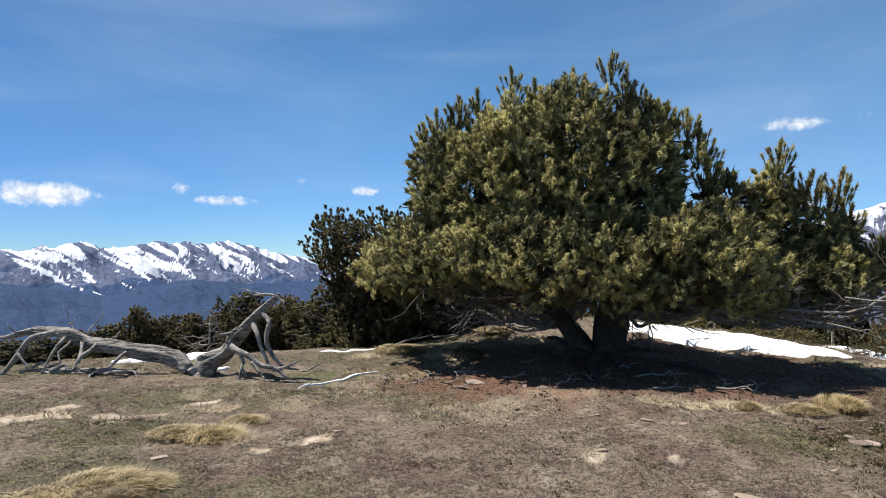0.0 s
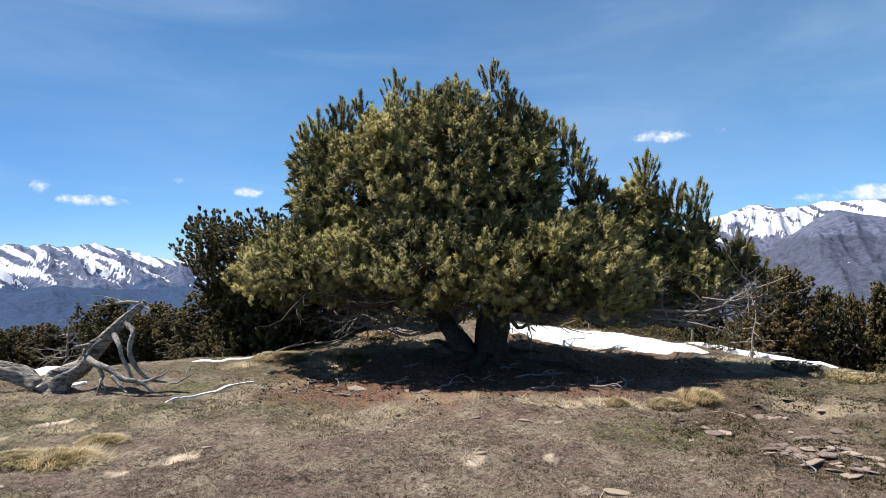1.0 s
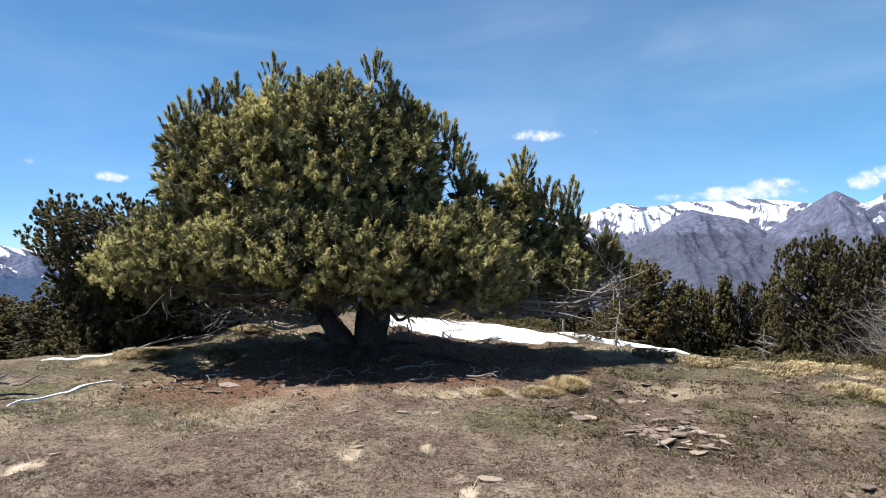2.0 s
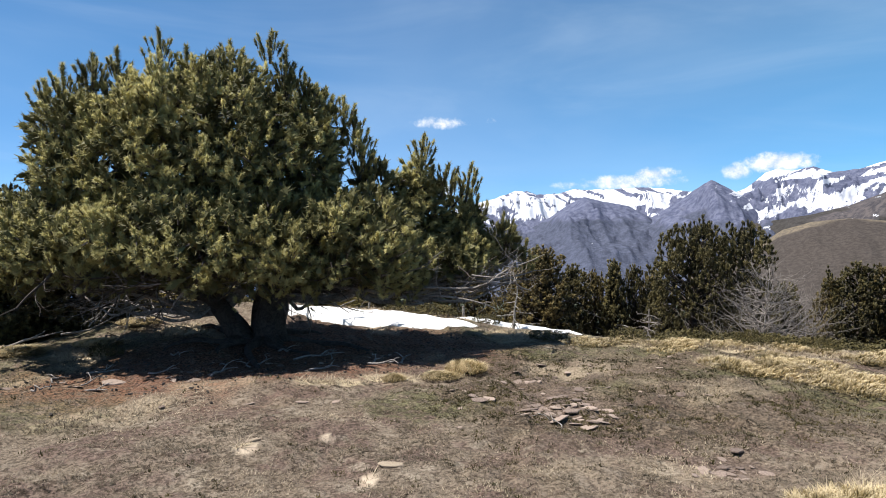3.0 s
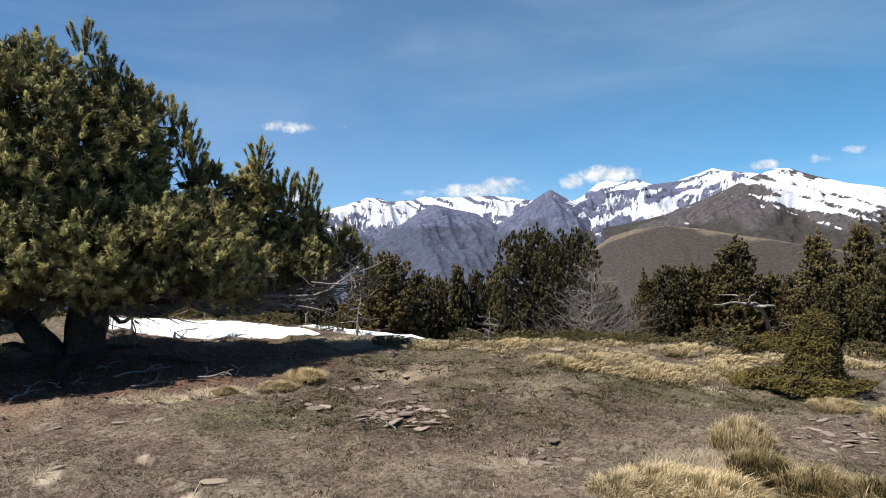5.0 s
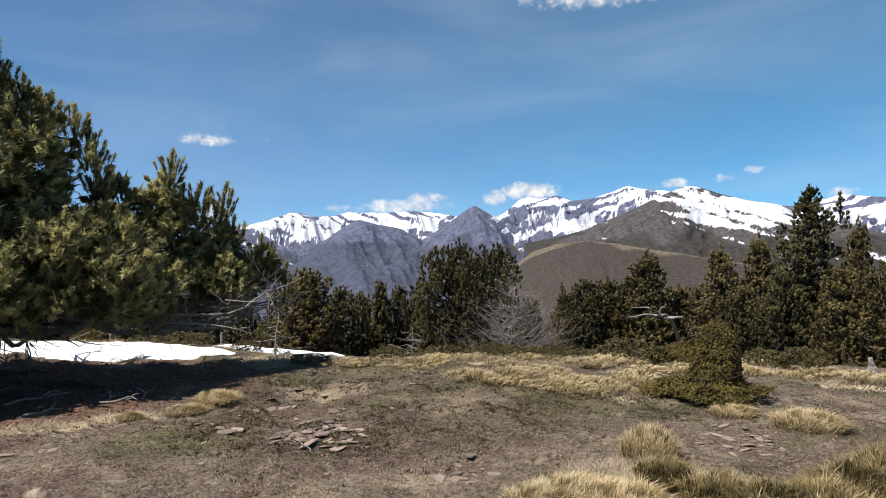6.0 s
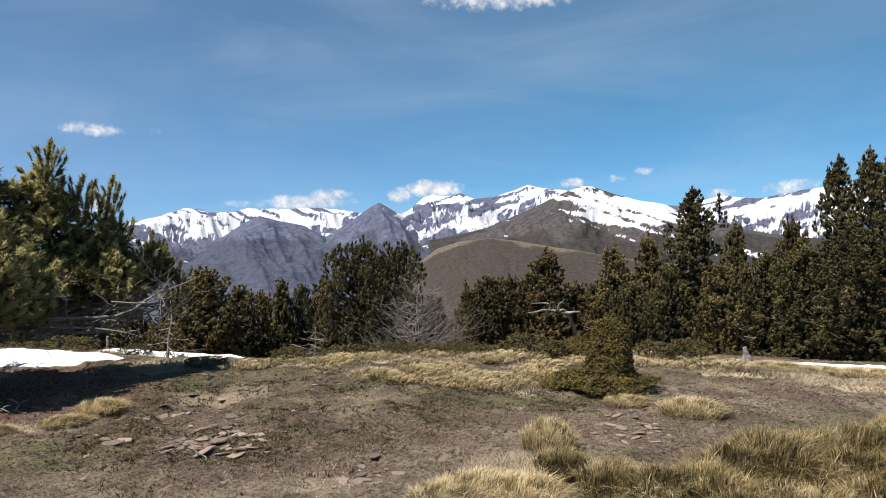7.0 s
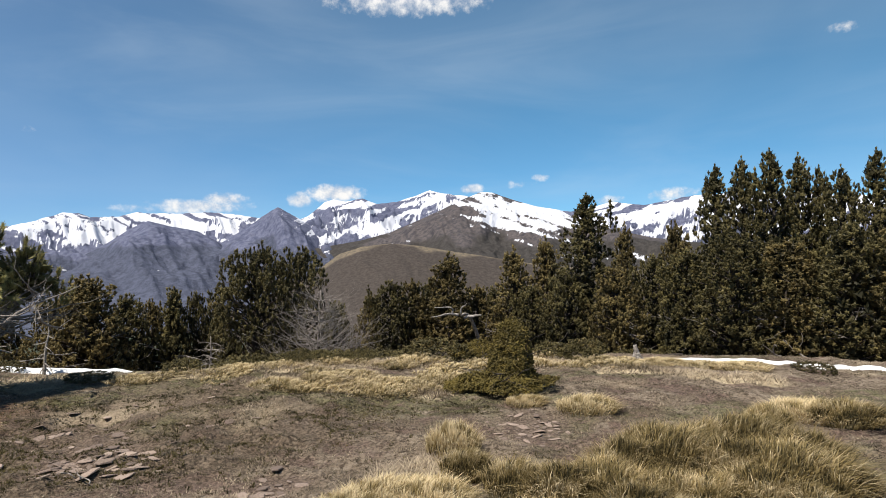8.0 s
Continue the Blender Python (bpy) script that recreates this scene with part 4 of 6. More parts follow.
        part("bare_branch", mesh_of("bare_branch", *joined(pieces), [TWIG]), tree)
    # thicket of short dead twigs hanging under the crown
    for i in range(110):
        x, y = rng.choice([rng.uniform(-2.6, 3.5), rng.uniform(-2.6, -0.6)]), rng.uniform(-1.7, 0.5)
        pieces = []
        bare_twigs((x, y, rng.uniform(0.72, 1.0) - 0.1 * min(y, 0)), (np.sign(x) * rng.uniform(0.2, 1.0), rng.normal(0, 0.6), rng.uniform(-0.9, 0.1)), rng.uniform(0.4, 0.85), rng.uniform(0.010, 0.019), 2, rng, pieces, -0.10)
        part("bare_branch", mesh_of("bare_branch", *joined(pieces), [BARK if i % 3 else TWIG]), tree)
    # grey branches reaching out at the crown's ends
    for x, y, z, wx, wy, wz, n in ((2.6, -0.4, 0.75, 1, -0.15, 0.05, 1.8), (2.8, 0.2, 0.8, 1, 0.2, 0.12, 1.9), (3.2, -0.3, 0.9, 1, 0.0, 0.35, 1.4), (2.4, -0.8, 0.65, 1, -0.4, -0.02, 1.6), (3.4, 0.1, 0.7, 0.9, 0.1, 0.5, 1.1), (2.7, -0.5, 0.8, 0.9, -0.2, 0.3, 1.6), (3.1, -0.2, 0.75, 1, -0.3, 0.22, 1.5), (2.9, 0.0, 0.95, 0.8, 0.1, 0.6, 1.2), (3.5, -0.4, 0.85, 1, -0.1, 0.1, 1.2)):
        pieces = [tube(bend([(0.2 * np.sign(x), 0, 1.05), (x * 0.5, y * 0.5, z + 0.22), (x, y, z)], 14, 0.06, rng), np.linspace(0.034, 0.022, 14), 6, 0.35, 4)]
        bare_twigs((x, y, z), (wx, wy, wz), (0.66 if x > 0 else 0.45) * n, 0.022 if x > 0 else 0.02, 2, rng, pieces, -0.02)
        part("bare_branch", mesh_of("bare_branch", *joined(pieces), [TWIG]), tree, "bleached bare branch")
    # tangle of bleached limbs under the end of the crown, forking and bent up
    for k in range(16):
        x, y, z = rng.uniform(2.0, 3.7), rng.uniform(-1.1, 0.6), rng.uniform(0.55, 1.15)
        path = bend([(0.9, 0.3 * y, 0.95), (0.55 * x + 0.4, 0.7 * y, z - 0.12), (x, y, z)], 14, 0.07, rng)
        pieces = [tube(path, np.linspace(0.036, 0.018, 14), 6, 0.4, 90 + k)]
        for j in (6, 9, 13):
            bare_twigs(path[j], (rng.uniform(0.3, 1.0), rng.normal(0, 0.5), rng.uniform(-0.1, 0.7)), rng.uniform(0.5, 1.0), 0.018, 2, rng, pieces, -0.04)
        part("bare_branch", mesh_of("bare_branch", *joined(pieces), [TWIG]), tree, "bleached bare branch")
    # winding grey limbs that run out low over the turf
    for k, (x, y, z, dip) in enumerate(((-2.7, 0.5, 0.62, 0.25), (-2.4, 0.9, 0.42, 0.2), (-2.2, 0.2, 0.55, 0.3), (-2.8, 0.0, 0.8, 0.2), (-1.8, 0.8, 0.35, 0.15), (-2.4, -0.5, 0.72, 0.2), (-1.5, -0.3, 0.6, 0.2), (2.0, 0.6, 0.62, 0.15), (2.9, 0.2, 0.75, 0.2), (1.5, 0.9, 0.5, 0.15))):
        sx = np.sign(x)
        pts = [(0.25 * sx, 0.05, 0.75), (0.3 * x, 0.35 * y + 0.15, 0.72 - dip), (0.6 * x, 0.6 * y - 0.12, z - 0.5 * dip), (0.85 * x, 0.9 * y + 0.1, z - 0.3 * dip), (x, y, z)]
        r0 = 0.034 + 0.012 * (k % 3)
        path = bend(pts, 26, 0.05, rng)
        pieces = [tube(path, np.linspace(r0, 0.012, 26), 7, 0.4, 60 + k, 0.6, 0.3)]
        for j in range(6, 26, 4):
            bare_twigs(path[j], (sx * rng.uniform(0.1, 0.9), rng.normal(0, 0.6), rng.uniform(-0.5, 0.6)), rng.uniform(0.3, 0.7), 0.014, 2, rng, pieces, -0.06)
        part("bare_branch", mesh_of("bare_branch", *joined(pieces), [TWIG]), tree, "bleached winding lower limb")
    return tree


big_pine()


# ---- other pines ----
def pine_kind(height, profile, count, seed, mat, trunk_r=0.16, leaders=1, tufts=MID_SHOOTS):
    """The meshes of one kind of pine: a trunk, limbs, a crown of tufted shoots in rounded clumps with upright tips, a few bare twigs at its foot.
    profile: reach of the crown in metres at even steps from the foot to the top."""
    rng = np.random.default_rng(seed)
    wide = max(profile)
    span = np.linspace(0, 1, len(profile))
    P, W = [], []
    tops = [(0.0, 0.0, height)] + [(rng.normal(0, 0.38) * wide, rng.normal(0, 0.38) * wide, height * rng.uniform(0.84, 0.97)) for _ in range(leaders - 1)]
    for tx, ty, tz in tops:
        for h in np.arange(0.0, 0.7, 0.10):
            P.append((tx + rng.normal(0, 0.01), ty + rng.normal(0, 0.01), tz - 0.16 - h))
            W.append((rng.normal(0, 0.06), rng.normal(0, 0.06), 1.0))
            for k in range(2 + int(5 * h)):
                a = rng.random() * 6.28
                r = 0.05 + 0.24 * h
                P.append((tx + r * math.cos(a), ty + r * math.sin(a), tz - 0.28 - h))
                W.append((0.4 * math.cos(a), 0.4 * math.sin(a), 0.95))
    # clumps at the ends of the branches, closer together where the crown is wide
    clumps, limbs = [], []
    heights = np.linspace(0.06, 0.92, 200)
    share = np.interp(heights, span, profile) + 0.15 * wide
    for k in range(count // 15):
        u = float(np.interp((k + 0.5) / (count // 15), np.cumsum(share) / share.sum(), heights))
        a = k * 2.39996 + rng.normal(0, 0.3)
        reach = float(np.interp(u, span, profile)) * rng.uniform(0.66, 1.06)
        size = rng.uniform(0.20, 0.36) * (0.65 + 0.35 * reach / wide)
        c = np.array([math.cos(a) * max(reach - size, 0.02), math.sin(a) * max(reach - size, 0.02), u * height])
        clumps.append((c, size))
        path = bend([np.array([0, 0, max(0.1, c[2] - 0.25 * reach - 0.1)]), c * (0.6, 0.6, 1) - np.array([0, 0, 0.12]), c], 5)
        limbs.append(tube(path, np.linspace(0.028, 0.010, 5), 4))
    for c, size in clumps:
        n = 15
        u = rng.normal(size=(n, 3)) * (1, 1, 0.75) + np.array([c[0], c[1], 0.0]) / (np.hypot(c[0], c[1]) + 0.1) * 0.8 + np.array([0, 0, 0.45])
        u /= np.linalg.norm(u, axis=1)[:, None]
        for q in u:
            P.append(c + q * size * (1, 1, 1.25) * rng.uniform(0.55, 1.1))
            W.append(0.55 * q + np.array([0, 0, 0.75]))
    p, way = np.array(P), np.array(W)
    tint = np.clip(0.14 + 0.6 * fbm(p[:, 0] * 1.8, p[:, 2] * 1.8 + p[:, 1], 3, seed) + rng.normal(0, 0.16, len(p)), 0, 1)
    crown = foliage("crown", p, way, rng.uniform(0.8, 1.25, len(p)), tint, tufts, mat, BARK, rng)
    n = 230
    u = rng.random(n) ** 1.25 * 0.93
    a = rng.random(n) * 2 * np.pi
    r = np.interp(u, span, profile) * rng.uniform(0.05, 0.72, n)
    q = np.stack([r * np.cos(a), r * np.sin(a), np.maximum(0.2, u * height)], -1)
    # near-black tint on the inner fill paints the shade within the crown
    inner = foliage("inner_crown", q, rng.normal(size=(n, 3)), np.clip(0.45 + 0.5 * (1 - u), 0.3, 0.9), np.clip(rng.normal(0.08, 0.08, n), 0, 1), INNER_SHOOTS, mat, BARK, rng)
    path = bend([(0, 0, -0.6), (0.03, 0, 0.5), (-0.04, 0.03, height * 0.5), (0, 0, height * 0.96)], 12, 0.01, rng)
    trunk = mesh_of("trunk", *tube(path, np.linspace(trunk_r, 0.02, 12), 10, 0.25, seed), [BARK], smooth=True)
    twigs = []
    for _ in range(11):
        a = rng.random() * 6.28
        bare_twigs((0, 0, rng.uniform(0.2, 1.5)), (math.cos(a), math.sin(a), rng.uniform(-0.1, 0.3)), rng.uniform(0.7, 1.4), 0.022, 1, rng, twigs)
    return trunk, crown, inner, mesh_of("branchwork", *joined(limbs), [BARK]), mesh_of("understory_branch", *joined(twigs), [TWIG])


ROUND_A = pine_kind(3.6, [1.2, 1.5, 1.6, 1.48, 1.22, 0.88, 0.35], 1200, 101, DARK_PINE, leaders=5)
ROUND_B = pine_kind(3.4, [1.0, 1.2, 1.2, 1.08, 0.88, 0.62, 0.25], 900, 131, DARK_PINE, leaders=3)
ROUND_C = pine_kind(3.6, [1.2, 1.5, 1.72, 1.75, 1.55, 1.2, 0.55], 2000, 117, DARK_PINE, leaders=8)
ROUND_D = pine_kind(3.4, [1.0, 1.3, 1.15, 1.2, 0.85, 0.6, 0.25], 1100, 137, OLIVE_PINE, leaders=3)
BROAD = pine_kind(3.6, [1.45, 1.5, 1.1, 1.35, 1.75, 1.7, 1.2], 4600, 119, DARK_PINE, leaders=3, tufts=NEAR_SHOOTS)
CONE_A = pine_kind(5.0, [1.25, 1.35, 1.3, 1.15, 0.95, 0.72, 0.44, 0.12], 1500, 151, DARK_PINE, leaders=2)
CONE_B = pine_kind(4.0, [0.9, 1.1, 1.05, 0.9, 0.68, 0.48, 0.15], 1100, 171, OLIVE_PINE, leaders=2)
CONE_C = pine_kind(3.0, [0.6, 0.75, 0.65, 0.5, 0.35, 0.1], 500, 191, DARK_PINE)
CONE_D = pine_kind(5.0, [1.1, 1.3, 1.2, 1.2, 0.9, 0.78, 0.42, 0.12], 1450, 163, DARK_PINE, leaders=3)
# the meshes of a kind, its height and its widest reach
KINDS = {"ra": (ROUND_A, 3.6, 1.6), "rb": (ROUND_B, 3.4, 1.2), "rc": (ROUND_C, 3.6, 1.75), "rd": (ROUND_D, 3.4, 1.25), "re": (BROAD, 3.6, 1.75), "ca": (CONE_A, 5.0, 1.35), "cb": (CONE_B, 4.0, 1.1), "cc": (CONE_C, 3.0, 0.75), "cd": (CONE_D, 5.0, 1.3)}


def place_pine(kind, az, d, top_el, turn, label, half):
    """One pine at a bearing and distance, its top at an elevation and its crown half as wide as a given angle."""
    (trunk, crown, inner, limbs, twigs), height, reach = KINDS[kind]
    at = ground_at(az, d)
    size = (EYE + d * math.tan(radians(top_el)) - at.z) / height
    wide = d * math.tan(radians(half)) / reach
    tree = thing("pine_tree", at, turn, label, "pine tree", "pines below the meadow's brow")
    tree.scale = (wide, wide, size)
    part("trunk", trunk, tree)
    part("crown", crown, tree)
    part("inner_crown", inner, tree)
    part("branchwork", limbs, tree)
    part("understory_branch", twigs, tree)
    return tree


WOOD = "dark green mountain pine at the edge of the wood"
TALL = "tall conical mountain pine in the wood"
LOW = "dark mountain pine below the brow of the meadow"
BEHIND = "dark mountain pine behind the big pine"
SNOWSIDE = "dark mountain pine behind the snow"
for row in (("re", 5.2, 13.4, 4.1, 5, "dark broad-topped mountain pine beside the big pine", 7.2), ("rb", 9.2, 14.2, -1.8, 10, LOW, 4.2), ("rd", 1.0, 13.2, 2.2, 80, BEHIND, 5.0), ("rb", -3.2, 14.6, -0.8, 40, BEHIND, 4.6), ("rd", -6.8, 15.0, -1.4, 140, BEHIND, 4.6), ("rb", -10.5, 15.2, -1.6, 240, BEHIND, 4.6),
            ("rb", -18.0, 16.0, -1.8, 20, SNOWSIDE, 4.4), ("rd", -21.5, 16.5, -2.0, 300, SNOWSIDE, 4.2), ("rb", -25.0, 21.0, -2.2, 140, SNOWSIDE, 3.0), ("rb", -28.6, 21.0, -2.2, 140, WOOD, 3.0), ("rd", -32.2, 21.0, -2.0, 40, WOOD, 2.8),
            ("rb", 11.6, 16.5, -3.7, 130, LOW, 3.2), ("rd", 13.4, 17.0, -3.2, 20, LOW, 3.0), ("rb", 16.9, 16.5, -2.9, 110, LOW, 3.2), ("rd", 15.0, 18.0, -4.0, 230, LOW, 3.0), ("rb", 18.9, 18.0, -4.5, 200, LOW, 3.0), ("rd", 21.2, 17.5, -4.6, 60, LOW, 2.8), ("rb", 22.8, 18.0, -4.7, 150, LOW, 2.6), ("rd", 25.4, 17.5, -3.9, 30, "open-crowned dark mountain pine below the brow", 2.2), ("rb", 24.2, 18.5, -4.9, 350, LOW, 2.6), ("rb", 27.4, 18.0, -5.3, 250, LOW, 3.2),
            ("rd", 29.6, 18.5, -5.7, 310, LOW, 3.0), ("rb", 31.8, 18.5, -6.1, 80, LOW, 3.0), ("rb", 34.2, 18.0, -6.2, 15, LOW, 3.0), ("rb", 38.0, 18.0, -6.0, 15, LOW, 3.2),
            ("rd", -38.2, 18.5, -0.1, 10, "olive brown mountain pine at the edge of the wood", 3.5), ("rd", -37.0, 19.2, -0.8, 130, "olive brown mountain pine at the edge of the wood", 2.8), ("rd", -35.6, 20.0, -1.8, 75, WOOD, 2.4), ("rb", -40.7, 20.0, -1.7, 160, WOOD, 2.4), ("rd", -42.6, 20.5, -2.2, 35, WOOD, 1.9), ("cc", -44.2, 20.0, -1.2, 5, "small pointed pine in the wood", 1.6), ("rb", -45.9, 20.5, -1.7, 50, WOOD, 1.7), ("rd", -47.4, 21.0, -2.2, 95, WOOD, 2.0),
            ("rc", -50.6, 18.6, 2.0, 200, "broad dense mountain pine at the edge of the wood", 4.2), ("ra", -54.2, 19.3, 1.9, 210, WOOD, 3.7), ("rb", -57.2, 20.5, -2.9, 260, WOOD, 2.0), ("rd", -60.4, 20.0, -2.3, 300, WOOD, 2.0), ("rb", -62.2, 19.5, -1.2, 20, WOOD, 2.7), ("rd", -63.9, 20.0, -1.1, 70, WOOD, 2.1), ("cb", -67.2, 19.5, 1.1, 110, WOOD, 3.3), ("rb", -65.4, 20.5, -1.3, 190, WOOD, 2.2), ("rd", -69.6, 20.0, -1.7, 70, WOOD, 2.2), ("rb", -71.0, 20.5, -1.9, 40, WOOD, 2.0),
            ("cb", -72.9, 18.5, 1.5, 230, WOOD, 2.7), ("rb", -74.4, 17.5, -1.9, 33, WOOD, 2.4), ("cb", -75.7, 19.5, 2.3, 300, WOOD, 2.5), ("ca", -79.2, 18.0, 6.1, 15, TALL, 4.0), ("cb", -82.3, 20.5, 3.3, 65, WOOD, 1.9), ("rb", -77.4, 17.0, -0.5, 320, WOOD, 2.5), ("rd", -81.4, 16.2, -0.2, 140, WOOD, 2.8), ("rb", -84.6, 17.5, 0.6, 15, WOOD, 2.5), ("rd", -86.4, 18.5, 3.4, 290, WOOD, 2.3),
            ("ca", -89.5, 18.5, 7.9, 45, TALL, 3.3), ("cd", -91.5, 20.0, 8.4, 99, TALL, 3.0), ("ca", -93.5, 18.5, 8.8, 170, TALL, 3.3), ("cd", -95.4, 19.5, 8.3, 250, TALL, 3.0), ("ca", -96.8, 20.0, 7.2, 205, TALL, 2.4), ("cd", -98.2, 18.8, 7.1, 335, TALL, 2.8), ("ca", -100.4, 18.5, 8.1, 15, TALL, 3.0), ("cd", -103.0, 18.0, 8.6, 15, TALL, 3.0), ("ca", -107.0, 17.5, 8.2, 15, TALL, 3.2), ("ca", -112.0, 18.5, 8.2, 115, TALL, 3.2),
            ("rb", -87.2, 15.4, 1.0, 15, WOOD, 2.9), ("ra", -90.6, 14.8, 2.2, 290, WOOD, 4.3), ("rd", -94.4, 15.0, 1.6, 30, WOOD, 3.6), ("rb", -98.5, 14.8, 2.6, 130, WOOD, 3.6), ("rd", -102.5, 14.8, 3.0, 130, WOOD, 3.8)):
    place_pine(*row)


# ---- the fallen dead pine ----
def branch(name, points, radii, parent, mat=DEADWOOD, sides=9, label="", seed=1, wobble=0.012):
    r = np.random.default_rng(seed)
    count = 5 * len(points)
    path = bend(points, count, wobble, r)
    w = np.interp(np.linspace(0, 1, count), np.linspace(0, 1, len(radii)), radii)
    return part(name, mesh_of(name, *tube(path, w, sides, 0.28, seed, 0.8, 0.36 if sides > 13 else 0.12), [mat], smooth=True), parent, label)


def fallen_pine():
    x, y = -3.56, 8.95
    z0 = float(ground(x, y))
    log = thing("fallen_tree", (x, y, z0), 0, "bleached grey fallen pine broken in two on the meadow", "fallen tree")
    branch("trunk", [(0.02, 0, 0.05), (-0.16, 0.05, 0.15), (-0.45, 0.1, 0.24), (-0.95, 0.12, 0.33), (-1.45, 0.15, 0.42), (-1.75, 0.15, 0.53), (-2.1, 0.2, 0.54), (-2.6, 0.3, 0.50), (-3.0, 0.35, 0.44)], [0.08, 0.105, 0.095, 0.085, 0.078, 0.066, 0.048, 0.03, 0.012], log, LOGWOOD, 26, "grey lying trunk with furrowed wood", 2)
    branch("trunk", [(0.10, 0.05, -0.05), (0.24, 0.05, 0.08), (0.42, 0.06, 0.26), (0.64, 0.05, 0.48), (0.86, 0.02, 0.71), (1.08, 0.0, 0.96), (1.27, 0.0, 1.15)], [0.19, 0.15, 0.118, 0.095, 0.074, 0.052, 0.03], log, LOGWOOD, 26, "grey leaning trunk with twisted grain", 5)
    rows = [([(1.22, 0, 1.10), (1.02, 0.05, 1.12), (0.8, 0.1, 1.08), (0.56, 0.1, 1.07)], [0.03, 0.02, 0.008]), ([(1.0, 0.06, 1.11), (0.85, 0.1, 1.16), (0.62, 0.12, 1.18)], [0.015, 0.01, 0.004]), ([(1.24, 0, 1.1), (1.34, -0.06, 1.02), (1.37, -0.08, 0.85)], [0.03, 0.02, 0.007]),
            ([(1.02, 0, 0.9), (1.17, -0.12, 0.78), (1.14, -0.2, 0.52), (1.26, -0.22, 0.28), (1.42, -0.2, 0.14), (1.6, -0.15, 0.09)], [0.05, 0.045, 0.04, 0.028, 0.012]), ([(0.9, 0, 0.74), (1.02, -0.2, 0.62), (1.10, -0.25, 0.42), (1.2, -0.3, 0.2), (1.3, -0.3, 0.1)], [0.05, 0.035, 0.028, 0.01]),
            ([(0.62, -0.1, 0.42), (0.85, -0.25, 0.32), (1.1, -0.35, 0.19), (1.32, -0.4, 0.15), (1.5, -0.42, 0.02)], [0.065, 0.055, 0.045, 0.035, 0.02]), ([(0.82, -0.25, 0.30), (0.86, -0.3, 0.15), (0.8, -0.34, 0.0)], [0.035, 0.026, 0.016]), ([(0.84, -0.28, 0.18), (0.93, -0.32, 0.02)], [0.02, 0.012]),
            ([(1.0, -0.33, 0.22), (1.12, -0.4, 0.1), (1.2, -0.45, 0.01)], [0.035, 0.026, 0.012]), ([(1.3, -0.4, 0.13), (1.5, -0.35, 0.18), (1.68, -0.3, 0.28)], [0.03, 0.02, 0.006]), ([(0.66, 0.05, 0.52), (0.58, -0.1, 0.56), (0.5, -0.16, 0.56)], [0.035, 0.03, 0.022]),
            ([(-1.95, 0.15, 0.55), (-2.16, -0.05, 0.48), (-2.26, -0.15, 0.28), (-2.42, -0.2, 0.05), (-2.5, -0.22, 0.0)], [0.06, 0.05, 0.04, 0.02]), ([(-2.26, -0.15, 0.3), (-2.12, -0.2, 0.16), (-2.1, -0.22, 0.08)], [0.026, 0.018, 0.01]), ([(-1.75, 0.1, 0.5), (-1.82, -0.1, 0.28), (-1.92, -0.2, 0.02)], [0.035, 0.026, 0.015]),
            ([(-1.5, 0.05, 0.42), (-1.42, -0.15, 0.25), (-1.45, -0.22, 0.12)], [0.035, 0.03, 0.012]), ([(-1.3, 0.05, 0.40), (-1.38, -0.15, 0.26), (-1.45, -0.18, 0.18)], [0.035, 0.03, 0.022]), ([(-0.85, 0.0, 0.3), (-0.92, -0.14, 0.22), (-0.98, -0.2, 0.10)], [0.036, 0.032, 0.024]), ([(-1.65, 0.1, 0.48), (-1.7, -0.1, 0.3), (-1.68, -0.2, 0.1)], [0.028, 0.02, 0.01]),
            ([(-1.7, 0.2, 0.55), (-1.8, 0.25, 0.7), (-1.92, 0.3, 0.92)], [0.02, 0.012, 0.004]), ([(-1.5, 0.2, 0.5), (-1.45, 0.25, 0.66), (-1.3, 0.3, 0.8)], [0.02, 0.012, 0.004]), ([(-1.78, 0.24, 0.66), (-1.68, 0.28, 0.8)], [0.01, 0.004]), ([(-1.2, 0.2, 0.42), (-1.05, 0.25, 0.55)], [0.022, 0.014]), ([(-2.5, 0.3, 0.5), (-2.62, 0.2, 0.62), (-2.66, 0.2, 0.66)], [0.02, 0.012, 0.005])]
    for k, (points, radii) in enumerate(rows):
        branch("branch", points, [0.8 * r for r in radii], log, seed=20 + k, sides=7, wobble=0.008)
    r = np.random.default_rng(3)
    for k in range(16):
        cx, cy, a, n = r.uniform(-2.1, -0.8), r.uniform(-0.25, 0.2), r.normal(0, 0.5), r.uniform(0.25, 0.6)
        x0, x1 = cx - n / 2 * math.cos(a), cx + n / 2 * math.cos(a)
        gy = [float(ground(x + q, y + cy)) - z0 for q in (x0, x1)]
        s = thing("dead_stick", (x, y, z0), 0, "broken grey stick lying beside the fallen pine", "stick", "sticks by the fallen pine")
        branch("wood", [(x0, cy - n / 3 * math.sin(a), gy[0] + 0.03), (cx, cy, sum(gy) / 2 + r.uniform(0.03, 0.1)), (x1, cy + n / 3 * math.sin(a), gy[1] + 0.03)], [0.026, 0.018, 0.010], s, seed=60 + k, sides=6)


fallen_pine()


